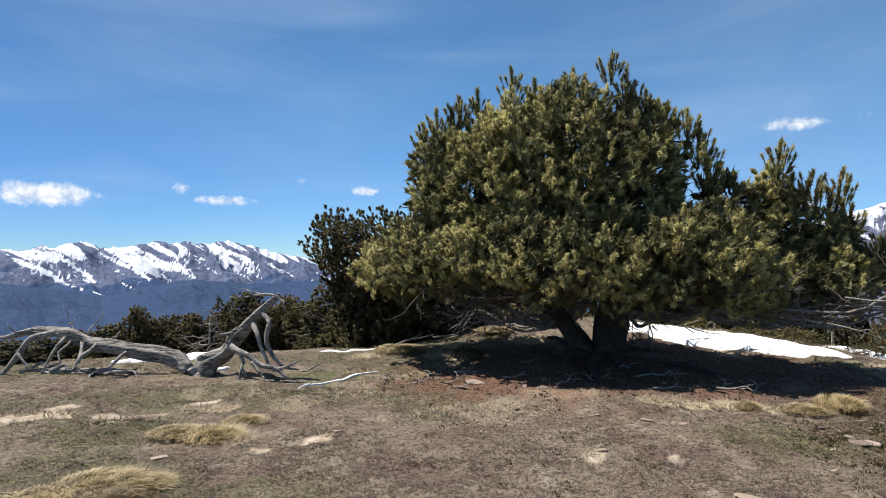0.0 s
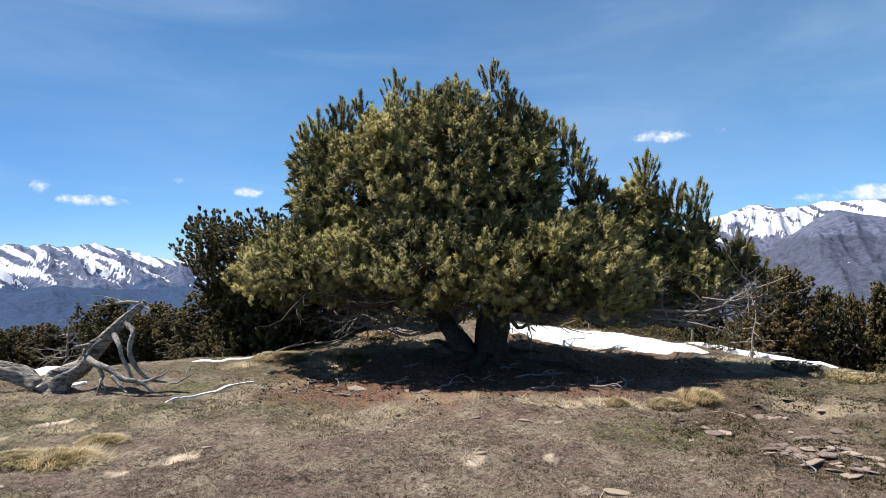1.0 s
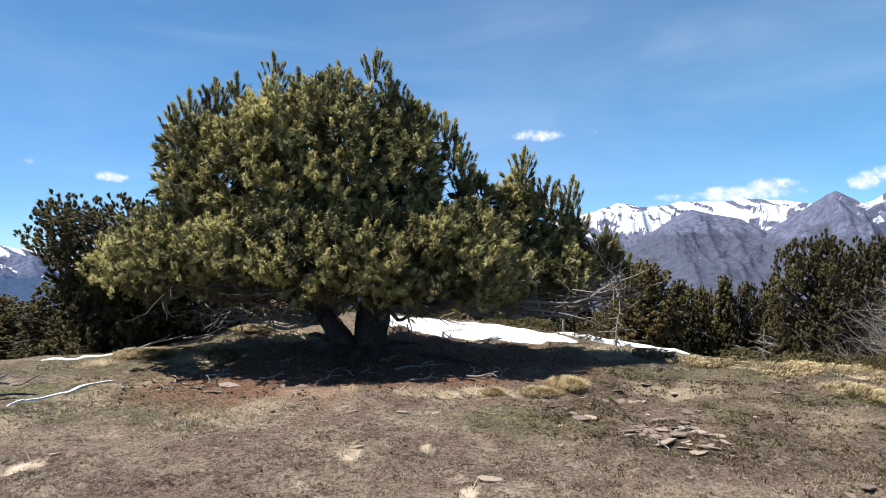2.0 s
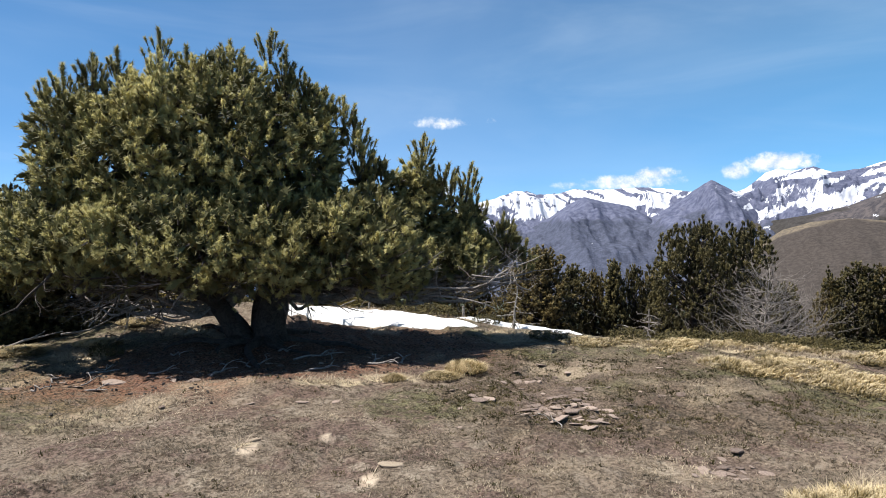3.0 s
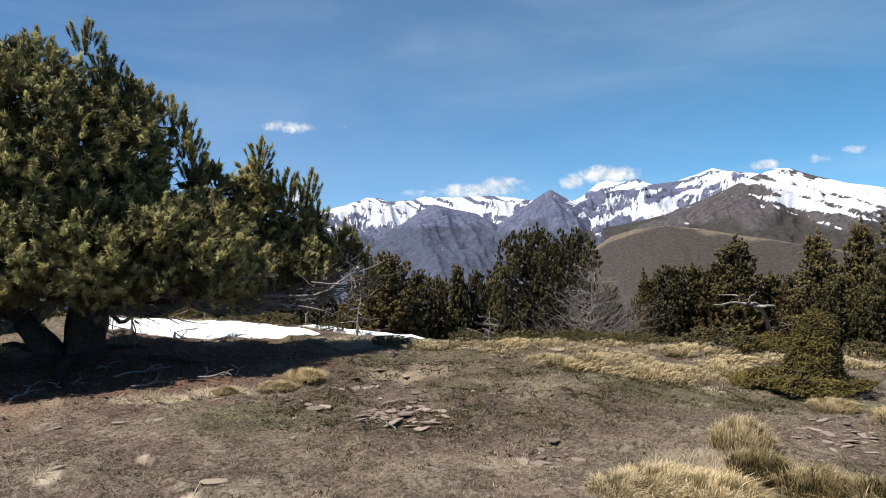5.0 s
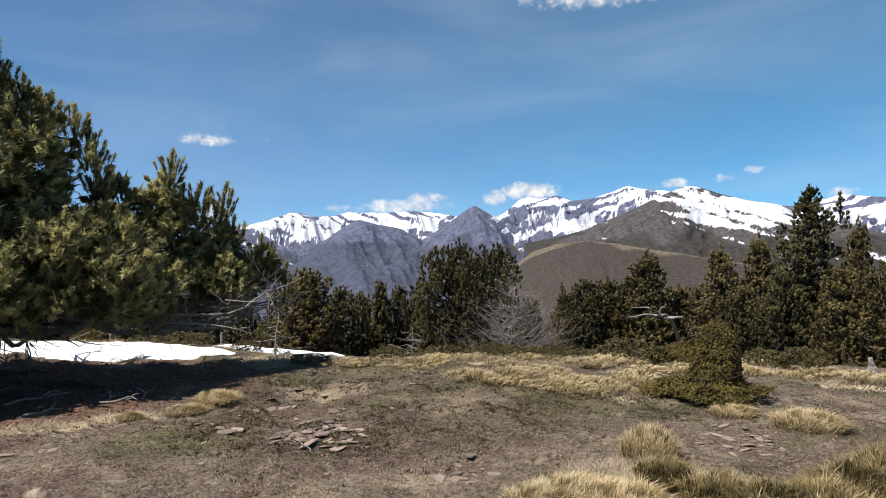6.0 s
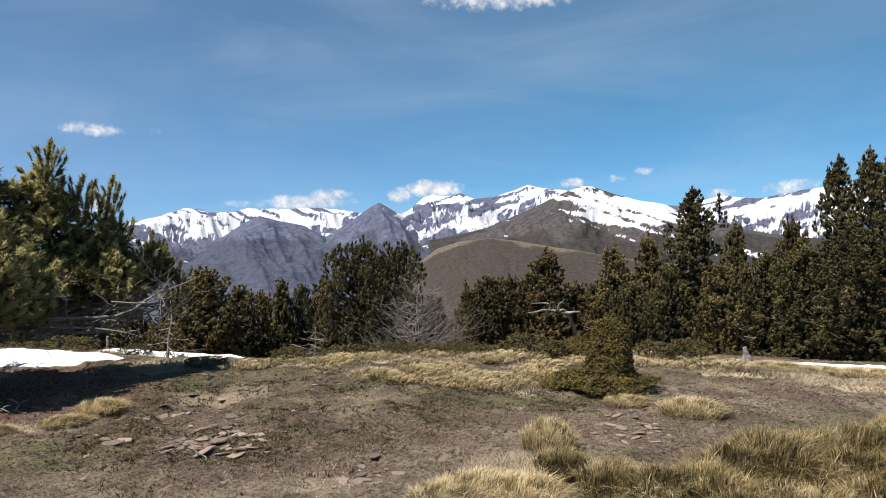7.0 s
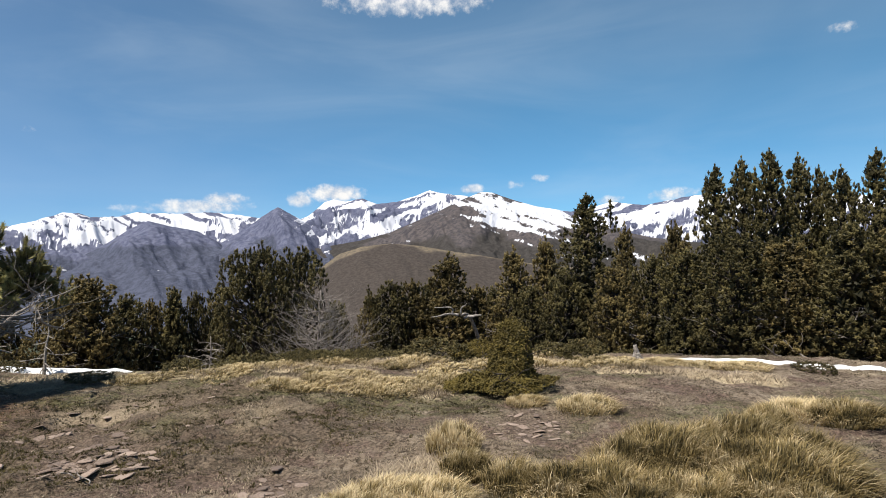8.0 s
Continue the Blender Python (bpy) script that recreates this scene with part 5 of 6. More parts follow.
def lone_stick(az, d, length, turn, lift, radius, label, seed, fork=True):
    at, radius = ground_at(az, d), 0.65 * radius
    s = thing("dead_branch", at, turn, label, "branch", "dead branches on the turf")
    branch("wood", [(-length / 2, 0, 0.02), (0, 0.04, 0.03 + lift * 0.3), (length / 2, 0, 0.03 + lift)], [radius, radius * 0.8, radius * 0.3], s, TWIG, seed=seed, sides=6)
    if fork:
        branch("twig", [(0, 0.04, 0.03 + lift * 0.3), (length * 0.2, 0.12, 0.06 + lift * 0.7), (length * 0.3, 0.2, 0.05 + lift)], [radius * 0.6, radius * 0.4, radius * 0.15], s, seed=seed + 1, sides=5)


rs_stick = np.random.default_rng(329)
GREY = "bleached dead branch lying on the dry turf"
for row in ((11.2, 9.3, 0.42, 35, 0.12, 0.018, GREY, 301), (-6.5, 11.6, 0.5, -20, 0.12, 0.03, "white dead branch lying behind the big pine", 303), (3.0, 11.4, 0.9, 12, 0.15, 0.035, GREY, 305), (-1.0, 11.5, 0.8, 20, 0.2, 0.03, GREY, 307), (-39.5, 5.9, 0.34, 70, 0.02, 0.010, GREY, 309),
            (-1.5, 8.3, 0.3, 40, 0.03, 0.014, "short weathered branch lying under the big pine", 311), (-6.5, 8.4, 0.35, -26, 0.04, 0.016, "weathered branch on the needle litter", 313), (0.8, 8.7, 0.3, 65, 0.03, 0.016, "weathered branch on the needle litter", 315), (-19, 8.9, 0.7, -12, 0.06, 0.025, "long dead branch in the shade of the pine", 317),
            (-95.0, 14.2, 0.6, 40, 0.3, 0.03, "bleached leaning dead branch below the pines", 321), (-93.2, 14.0, 0.7, 150, 0.25, 0.03, "bleached dead branch below the pines", 323)):
    lone_stick(*row)
for k in range(16):
    lone_stick(4 - k * 2.1 + rs_stick.normal(0, 1.0), 8.6 + rs_stick.normal(0, 0.45), rs_stick.uniform(0.15, 0.45), rs_stick.uniform(-90, 90), rs_stick.uniform(0.0, 0.08), rs_stick.uniform(0.012, 0.026), "thin dead branch on the needle litter under the pine", 330 + 2 * k)


# roots that show at the foot of the big pine
def pine_roots():
    at = ground_at(TREE_AZ, TREE_D)
    for k, (a, n) in enumerate(((200, 1.4), (235, 1.1), (265, 1.6), (300, 1.2), (335, 1.7), (20, 0.9), (160, 1.0))):
        ca, sa = math.cos(radians(a + TREE_AZ)), math.sin(radians(a + TREE_AZ))
        pts = []
        for s in (0.15, 0.4, 0.75, 1.0):
            wob = 0.12 * math.sin(s * 6 + k)
            x, y = at.x + n * s * ca - wob * sa, at.y + n * s * sa + wob * ca
            pts.append((x - at.x, y - at.y, float(ground(x, y)) - at.z + 0.03 * (1 - s)))
        root = thing("pine_root", at, 0, "dark gnarled root running out from the big pine", "root", "roots of the big pine")
        branch("wood", pts, [0.09, 0.06, 0.045, 0.02], root, BARK, 8, seed=400 + k)


pine_roots()


# ---- dead standing trees, stump, post ----
def dead_tree(az, d, height, lean, count, reach, up, seed, label, name="dead_tree", r0=0.06, mat=TWIG, start=0.2, droop=0.05):
    rng = np.random.default_rng(seed)
    at = ground_at(az, d)
    t = thing(name, (at.x, at.y, at.z - 0.05), rng.uniform(0, 360), label, "dead tree")
    path = bend([(0, 0, 0), (lean * 0.3, 0, height * 0.4), (lean, 0.05, height)], 12, 0.012, rng)
    part("trunk", mesh_of("trunk", *tube(path, np.linspace(r0, r0 * 0.15, 12), 8, 0.25, seed), [mat], smooth=True), t)
    for k in range(count):
        s = start + (0.97 - start) * k / count
        c = path[int(s * 11)]
        a = k * 2.4 + rng.normal(0, 0.4)
        pieces = []
        bare_twigs(c, (math.cos(a), math.sin(a), up + rng.normal(0, 0.15)), reach * (1.15 - 0.75 * s) * rng.uniform(0.7, 1.2), r0 * 0.42 * (1.1 - 0.6 * s), 2 if reach > 0.6 else 1, rng, pieces, droop)
        part("bare_branch", mesh_of("bare_branch", *joined(pieces), [mat]), t)
    return t


dead_tree(-35.7, 11.9, 1.05, 0.1, 15, 0.36, -0.25, 501, "small bleached dead pine with drooping branches", r0=0.03, mat=DEADWOOD)
dead_tree(-55.6, 16.2, 2.3, -0.2, 130, 1.5, 0.15, 507, "grey leafless tree with a tangle of bare branches", r0=0.036, start=0.08, droop=-0.08)
dead_tree(-46.9, 17.5, 1.5, 0.1, 44, 0.62, 0.1, 511, "small grey dead tree at the edge of the wood")
dead_tree(20.0, 16.5, 1.5, 0.05, 22, 0.9, 0.1, 517, "thin grey dead pine below the brow", mat=DEADWOOD)


def white_snag():
    at = ground_at(-67.7, 16.6)
    t = thing("dead_snag", at, -68, "bleached white forked snag among the dark pines", "dead tree")
    top = EYE - 16.6 * math.tan(radians(4.5)) - at.z
    branch("trunk", [(0.75, 1.5, -0.1), (0.62, 1.0, top * 0.5), (0.35, 0.3, top - 0.05), (0.1, 0.0, top)], [0.06, 0.05, 0.036, 0.03], t, seed=531)
    branch("branch", [(0.25, 0.05, top - 0.08), (0.45, -0.05, top - 0.02), (0.68, -0.1, top + 0.0)], [0.034, 0.03, 0.02], t, seed=532)
    branch("branch", [(0.1, 0, top), (-0.2, -0.1, top + 0.02), (-0.6, -0.15, top - 0.04)], [0.035, 0.025, 0.01], t, seed=533)
    branch("branch", [(-0.05, 0, top + 0.04), (-0.1, -0.1, top + 0.2), (-0.5, -0.1, top + 0.22)], [0.025, 0.018, 0.006], t, seed=534)
    branch("branch", [(0.15, 0, top), (0.22, -0.1, top + 0.22), (0.3, -0.1, top + 0.28)], [0.025, 0.018, 0.006], t, seed=535)


white_snag()


def stump():
    at = ground_at(-83.2, 10.9)
    s = thing("tree_stump", at, 20, "weathered pale tree stump beside the snow", "stump")
    s.scale = (0.65, 0.65, 0.7)
    branch("stump_body", [(0, 0, -0.1), (0.01, 0, 0.1), (0.02, 0, 0.24), (0.03, 0, 0.36)], [0.13, 0.075, 0.055, 0.045], s, sides=12, seed=541)
    for k, a in enumerate((10, 80, 170, 250)):
        ca, sa = math.cos(radians(a)), math.sin(radians(a))
        branch("root", [(0.02 * ca, 0.02 * sa, 0.16), (0.12 * ca, 0.12 * sa, 0.05), (0.3 * ca, 0.3 * sa, -0.03)], [0.05, 0.035, 0.012], s, seed=545 + k)
    t = thing("fallen_log", ground_at(-84.3, 14.0), -70, "dark fallen log at the edge of the wood", "log")
    branch("wood", [(-0.5, 0, 0.10), (0, 0.05, 0.14), (0.6, 0, 0.2)], [0.05, 0.045, 0.02], t, BARK, 10, seed=551)


stump()


def post(az, d, height, seed):
    at = ground_at(az, d)
    s = thing("marker_post", at, seed, "short weathered wooden post in the grass", "post", "posts by the snow")
    branch("wood", [(0, 0, -0.05), (0.004, 0, height * 0.5), (0, 0, height)], [0.024, 0.023, 0.02], s, seed=seed, sides=8, wobble=0.002)


post(-31.3, 13.0, 0.26, 561)
post(-23.0, 13.4, 0.22, 563)


# ---- junipers and low shrubs ----
def shrub_mesh(name, lobes, count, seed, mat, bright=0.35, scale=1.0):
    rng = np.random.default_rng(seed)
    p, out = lobe_points(lobes, count, rng, 0.0, 0.22, 0.14, seed)
    way = out + np.array([0, 0, 0.45]) + rng.normal(0, 0.3, p.shape)
    tint = np.clip(bright + 0.35 * (fbm(p[:, 0] * 6, p[:, 2] * 6 + p[:, 1] * 4, 3, seed) - 0.5) * 2 + rng.normal(0, 0.14, len(p)), 0, 1)
    return foliage(name, p, way, rng.uniform(0.8, 1.4, len(p)) * scale, tint, SMALL_SHOOTS, mat, BARK, rng)


def twig_base(seed, spread, height, n=9):
    rng = np.random.default_rng(seed)
    pieces = []
    for _ in range(n):
        a = rng.random() * 6.28
        bare_twigs((0, 0, 0.0), (math.cos(a), math.sin(a), 0.8), rng.uniform(0.5, 1.0) * max(spread, height), 0.012, 1, rng, pieces)
    return mesh_of("stems", *joined(pieces), [BARK])


jun = thing("juniper_bush", ground_at(-72.7, 8.4), -73, "olive juniper bush with a tall rounded top and spreading skirt", "juniper bush")
part("foliage", shrub_mesh("foliage", [(0.04, 0, 0.58, 0.13, 0.13, 0.15), (0.03, 0, 0.44, 0.17, 0.17, 0.22), (0.02, 0, 0.28, 0.20, 0.20, 0.26), (0.0, 0, 0.12, 0.25, 0.24, 0.2), (-0.34, 0, 0.03, 0.22, 0.22, 0.11), (0.34, 0, 0.01, 0.26, 0.24, 0.09), (-0.50, 0, 0.0, 0.16, 0.2, 0.07), (0.56, 0, -0.01, 0.16, 0.16, 0.06), (0.0, -0.24, 0.04, 0.3, 0.2, 0.10)], 6000, 601, JUNIPER, 0.46, 0.62), jun)
part("stems", twig_base(602, 0.5, 0.6), jun)
jun.scale = (1.22, 1.22, 1.14)
SHRUBS = [shrub_mesh("foliage", [(0, 0, 0.12, 0.42, 0.36, 0.17), (-0.25, 0.05, 0.10, 0.25, 0.25, 0.14), (0.28, 0, 0.10, 0.26, 0.25, 0.12)], 330, 611 + k, SHRUB, 0.35) for k in range(3)]
YELLOW_SHRUB = shrub_mesh("foliage", [(0, 0, 0.16, 0.30, 0.3, 0.2), (0.18, 0, 0.12, 0.22, 0.2, 0.14)], 520, 631, JUNIPER, 0.55)
STEMS = twig_base(641, 0.3, 0.2, 6)


def brow_at(az):
    return float(np.interp(az, BROW_AZ, BROW))


def place_shrub(az, d, wide, tall, kind, label, top_el=None):
    if top_el is not None:
        tall = max(0.6, (EYE + d * math.tan(radians(top_el)) - ground_at(az, d).z) / 0.25)
    s = thing("low_shrub", ground_at(az, d), az * 7 % 360, label, "shrub", "low shrubs on the meadow")
    s.scale = (wide, wide, 0.8 * tall)
    part("foliage", YELLOW_SHRUB if kind == 3 else SHRUBS[kind], s)
    part("stems", STEMS, s)


for az, d, wide, tall, kind, label in ((-38.8, 11.0, 0.8, 0.45, 0, "low dark shrub on the dry grass"), (-78.8, 11.2, 0.9, 1.1, 1, "low rounded shrub on the dry grass"), (-68.6, 11.3, 0.7, 0.7, 3, "yellow-green juniper clump at the meadow's edge"), (-70.0, 11.6, 0.7, 0.9, 3, "yellow-green juniper clump at the meadow's edge"),
                                       (-45.4, 12.6, 0.8, 0.8, 2, "small low shrub on the dry grass"), (-54.8, 12.0, 0.5, 0.9, 1, "small low shrub on the dry grass"), (-56.3, 11.8, 0.6, 0.9, 0, "small low shrub on the dry grass"), (-59.5, 12.6, 0.45, 0.8, 2, "small low shrub on the dry grass"), (-33.4, 13.0, 0.5, 0.6, 2, "low brown shrub at the edge of the snow"),
                                       (-8.6, 11.9, 0.9, 1.0, 2, "low brown shrub behind the big pine"), (-7.4, 13.2, 1.2, 1.4, 3, "yellow-green juniper behind the big pine"), (-21.4, 13.5, 0.8, 1.0, 3, "yellow-green juniper behind the snow"), (-26.5, 13.8, 1.0, 1.0, 1, "low shrub behind the snow"), (-28.5, 13.9, 1.0, 0.8, 0, "low shrub behind the snow"),
                                       (-76.2, 13.8, 0.8, 1.0, 0, "low shrub at the meadow's edge"), (-96.0, 10.7, 0.6, 0.5, 2, "low dark shrub beside the snow"), (-2.2, 9.9, 0.4, 0.6, 2, "small low shrub on the turf"), (-66.2, 13.6, 1.2, 1.2, 1, "low dark shrub at the meadow's edge")):
    place_shrub(az, min(d, brow_at(az) + 0.4), wide, tall, kind, label)
rs = np.random.default_rng(77)
for k in range(11):
    place_shrub(3.5 - k * 1.5 + rs.normal(0, 0.2), 13.7 + rs.uniform(-0.2, 0.3), rs.uniform(1.3, 1.7), 2.0, k % 3, "dark low shrub behind the big pine", rs.uniform(-5.2, -4.2))
for k in range(20):
    place_shrub(-49.0 - k * 0.85 + rs.normal(0, 0.3), 13.2 + rs.uniform(-0.3, 0.9), rs.uniform(1.1, 1.6), 1.0, k % 3, "dark low shrub along the brow of the meadow", rs.uniform(-7.75, -7.25))
for k in range(16):
    place_shrub(-62 - k * 2.6 + rs.normal(0, 0.5), 15.0 + rs.uniform(-0.4, 1.2), rs.uniform(1.1, 1.7), 1.0, k % 3, "dark low shrub under the pines", rs.uniform(-8.0, -7.5))


# ---- grass tussocks ----
def tussock_mesh(name, radius, height, count, seed, bright, sweep=0.15, stout=1.0):
    """A bristly hump of grass: blades rooted all over a low dome, standing out from it and bent at the ends, with gaps."""
    rng = np.random.default_rng(seed)
    r = np.sqrt(rng.random(count)) * 0.95
    a = rng.random(count) * 2 * np.pi
    lump = fbm(r * np.cos(a) * 4 + seed, r * np.sin(a) * 4, 3, seed + 1)
    keep = rng.random(count) < step(lump, 0.22, 0.48)
    r, a, lump = r[keep], a[keep], lump[keep]
    n = len(r)
    dome = height * 0.62 * (1 - r ** 2) ** 0.7 * (0.55 + 0.9 * lump)
    base = np.stack([radius * r * np.cos(a), radius * r * np.sin(a), dome - 0.03], -1)
    turn = a + rng.normal(0, 0.9, n)
    side = np.stack([-np.sin(turn), np.cos(turn), 0 * a], -1)
    out = np.stack([np.cos(turn), np.sin(turn), 0 * a], -1) * (0.15 + 1.1 * r ** 2)[:, None] + np.array([sweep, -0.6 * sweep, 0]) + rng.normal(0, 0.22, (n, 3)) * (1, 1, 0)
    long = height * rng.uniform(0.28, 0.62, n)
    w = rng.uniform(0.0022, 0.0044, n) * stout
    mid = base + (0.35 * out + np.array([0, 0, 0.6])) * long[:, None]
    tip = base + (1.0 * out + np.array([0, 0, 1.0]) * rng.uniform(0.45, 1.0, (n, 1))) * long[:, None]
    v = np.stack([base + side * w[:, None], base - side * w[:, None], mid + side * w[:, None] * 0.8, mid - side * w[:, None] * 0.8, tip], 1)
    f = np.array([[0, 1, 3], [0, 3, 2], [2, 3, 4]])[None] + (np.arange(n) * 5)[:, None, None]
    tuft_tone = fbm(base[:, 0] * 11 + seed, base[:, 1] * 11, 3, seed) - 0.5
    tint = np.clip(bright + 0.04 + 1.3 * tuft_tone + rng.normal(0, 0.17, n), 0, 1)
    # blade feet tinted darker as painted shade inside the hump, tips paler
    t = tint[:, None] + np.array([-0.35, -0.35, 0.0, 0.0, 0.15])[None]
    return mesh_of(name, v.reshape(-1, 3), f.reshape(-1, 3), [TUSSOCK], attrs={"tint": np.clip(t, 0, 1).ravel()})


TUSSOCKS = [tussock_mesh("blade_clump", 0.30, 0.30, 2700, 700, 0.40), tussock_mesh("blade_clump", 0.30, 0.26, 2400, 701, 0.36, 0.3), tussock_mesh("blade_clump", 0.34, 0.20, 2200, 702, 0.74, 0.35), tussock_mesh("blade_clump", 0.26, 0.24, 2100, 703, 0.38), tussock_mesh("blade_clump", 0.36, 0.32, 3100, 704, 0.30, 0.4), tussock_mesh("blade_clump", 0.40, 0.20, 520, 705, 0.72, 0.35, 2.4)]
STRAW_L, GREEN_L, BIG_L = "pale straw-coloured grass tussock on the turf", "yellow-green grass tussock with dry tips", "large arching tussock of dry grass"
TUFTS = [(-31.6, 8.0, 0.75, 0.8, 2, STRAW_L), (-68.2, 5.75, 0.7, 1.35, 2, "upright straw-brown grass tussock beside flat stones"), (-79.2, 7.5, 1.0, 0.85, 2, STRAW_L), (-74.1, 7.75, 0.7, 0.6, 2, STRAW_L), (-95.3, 7.75, 1.3, 0.8, 2, STRAW_L), (-97.8, 7.6, 1.2, 0.8, 1, STRAW_L), (-92.7, 7.25, 0.8, 0.9, 3, GREEN_L),
         (-69.6, 5.2, 0.75, 0.75, 1, "brown bristly grass tussock beside flat stones"), (-73.7, 4.9, 0.85, 0.9, 1, "brown bristly grass tussock beside flat stones"), (-77.6, 4.75, 0.95, 0.8, 0, GREEN_L), (-66.5, 4.6, 0.9, 0.8, 2, STRAW_L), (-63.0, 4.65, 1.0, 0.7, 2, STRAW_L), (-60.2, 4.5, 0.8, 0.55, 2, STRAW_L),
         (-82.4, 5.3, 1.0, 1.0, 0, BIG_L), (-86.3, 5.5, 1.1, 1.1, 4, BIG_L), (-90.3, 5.45, 1.1, 1.0, 0, BIG_L), (-94.0, 5.4, 1.15, 1.05, 4, BIG_L), (-97.0, 5.6, 0.9, 0.9, 1, BIG_L), (-84.2, 5.95, 1.0, 1.15, 3, BIG_L), (-88.3, 6.0, 1.05, 1.1, 1, BIG_L), (-91.5, 6.1, 1.0, 1.0, 4, BIG_L), (-95.2, 6.1, 1.0, 0.95, 0, BIG_L),
         (-81.1, 4.85, 0.9, 0.85, 4, BIG_L), (-85.4, 4.9, 1.0, 0.9, 3, BIG_L), (-89.0, 4.85, 1.0, 0.85, 1, BIG_L), (-92.2, 5.0, 1.0, 0.85, 0, BIG_L), (-95.0, 4.9, 0.9, 0.8, 3, BIG_L), (-83.4, 4.5, 0.9, 0.7, 0, BIG_L), (-87.4, 4.4, 0.9, 0.7, 2, BIG_L), (-91.0, 4.4, 0.9, 0.7, 3, BIG_L), (-76.0, 4.3, 0.8, 0.6, 2, STRAW_L),
         (28.2, 5.0, 0.9, 0.35, 2, STRAW_L), (31.5, 4.9, 0.9, 0.3, 2, STRAW_L), (25.5, 4.9, 0.7, 0.3, 2, STRAW_L), (19.8, 6.15, 0.8, 0.6, 2, STRAW_L), (17.2, 6.7, 0.6, 0.4, 2, STRAW_L), (22.6, 6.35, 0.7, 0.3, 2, STRAW_L),
         (-25.4, 7.5, 0.4, 0.5, 2, STRAW_L), (-29.4, 7.7, 0.7, 0.35, 2, STRAW_L), (3.9, 10.9, 1.3, 0.5, 2, STRAW_L), (-1.8, 10.6, 1.1, 0.45, 2, STRAW_L), (-4.8, 11.4, 1.2, 0.45, 2, STRAW_L), (-88.0, 10.6, 1.3, 0.5, 2, STRAW_L), (-85.0, 10.7, 1.2, 0.45, 2, STRAW_L), (-91.0, 10.4, 1.2, 0.45, 2, STRAW_L)]
for k in range(40):
    TUFTS.append((-53 - 0.36 * k + rs.normal(0, 1.0), 8.7 + rs.normal(0, 0.3), rs.uniform(0.4, 0.9), rs.uniform(0.3, 0.6), 5, STRAW_L))
for k in range(40):
    TUFTS.append((-42 - 1.0 * k + rs.normal(0, 1.2), 10.2 + rs.normal(0, 0.35), rs.uniform(0.5, 1.0), rs.uniform(0.35, 0.65), 5, STRAW_L))
def thatch_shade_mesh(radius, height, seed):
    """The matted dead base inside a tussock, tinted near black for the shade between its blades."""
    rng = np.random.default_rng(seed)
    n_a, rows = 12, []
    a = np.linspace(0, 2 * np.pi, n_a, endpoint=False)
    for r, h in ((1.0, -0.15), (0.85, 0.35), (0.55, 0.8)):
        k = 1 + rng.normal(0, 0.12, n_a)
        rows.append(np.stack([radius * r * k * np.cos(a), radius * r * k * np.sin(a), height * h * (1 + rng.normal(0, 0.15, n_a))], -1))
    v = np.concatenate(rows + [np.array([[0, 0, height]])])
    f = []
    for i in range(2):
        for j in range(n_a):
            k = (j + 1) % n_a
            f += [(i * n_a + j, i * n_a + k, (i + 1) * n_a + k), (i * n_a + j, (i + 1) * n_a + k, (i + 1) * n_a + j)]
    f += [(2 * n_a + j, 2 * n_a + (j + 1) % n_a, 3 * n_a) for j in range(n_a)]
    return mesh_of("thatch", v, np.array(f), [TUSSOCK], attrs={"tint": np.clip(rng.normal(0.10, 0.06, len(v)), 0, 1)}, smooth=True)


THATCH_SHADE = [thatch_shade_mesh(0.72 * r, 0.42 * h, 730 + k) for k, (r, h) in enumerate(((0.30, 0.30), (0.30, 0.26), (0.30, 0.12), (0.26, 0.24), (0.36, 0.32), (0.22, 0.04)))]
for az, d, wide, tall, kind, label in TUFTS:
    d = min(d, brow_at(az) + 0.3)
    tuft = thing("grass_tussock", ground_at(az, d), (az * 37) % 50 - 25, label, "grass tussock", "tussocks on the meadow")
    tuft.scale = (wide, wide, tall)
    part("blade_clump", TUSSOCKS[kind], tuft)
    part("thatch", THATCH_SHADE[kind], tuft)


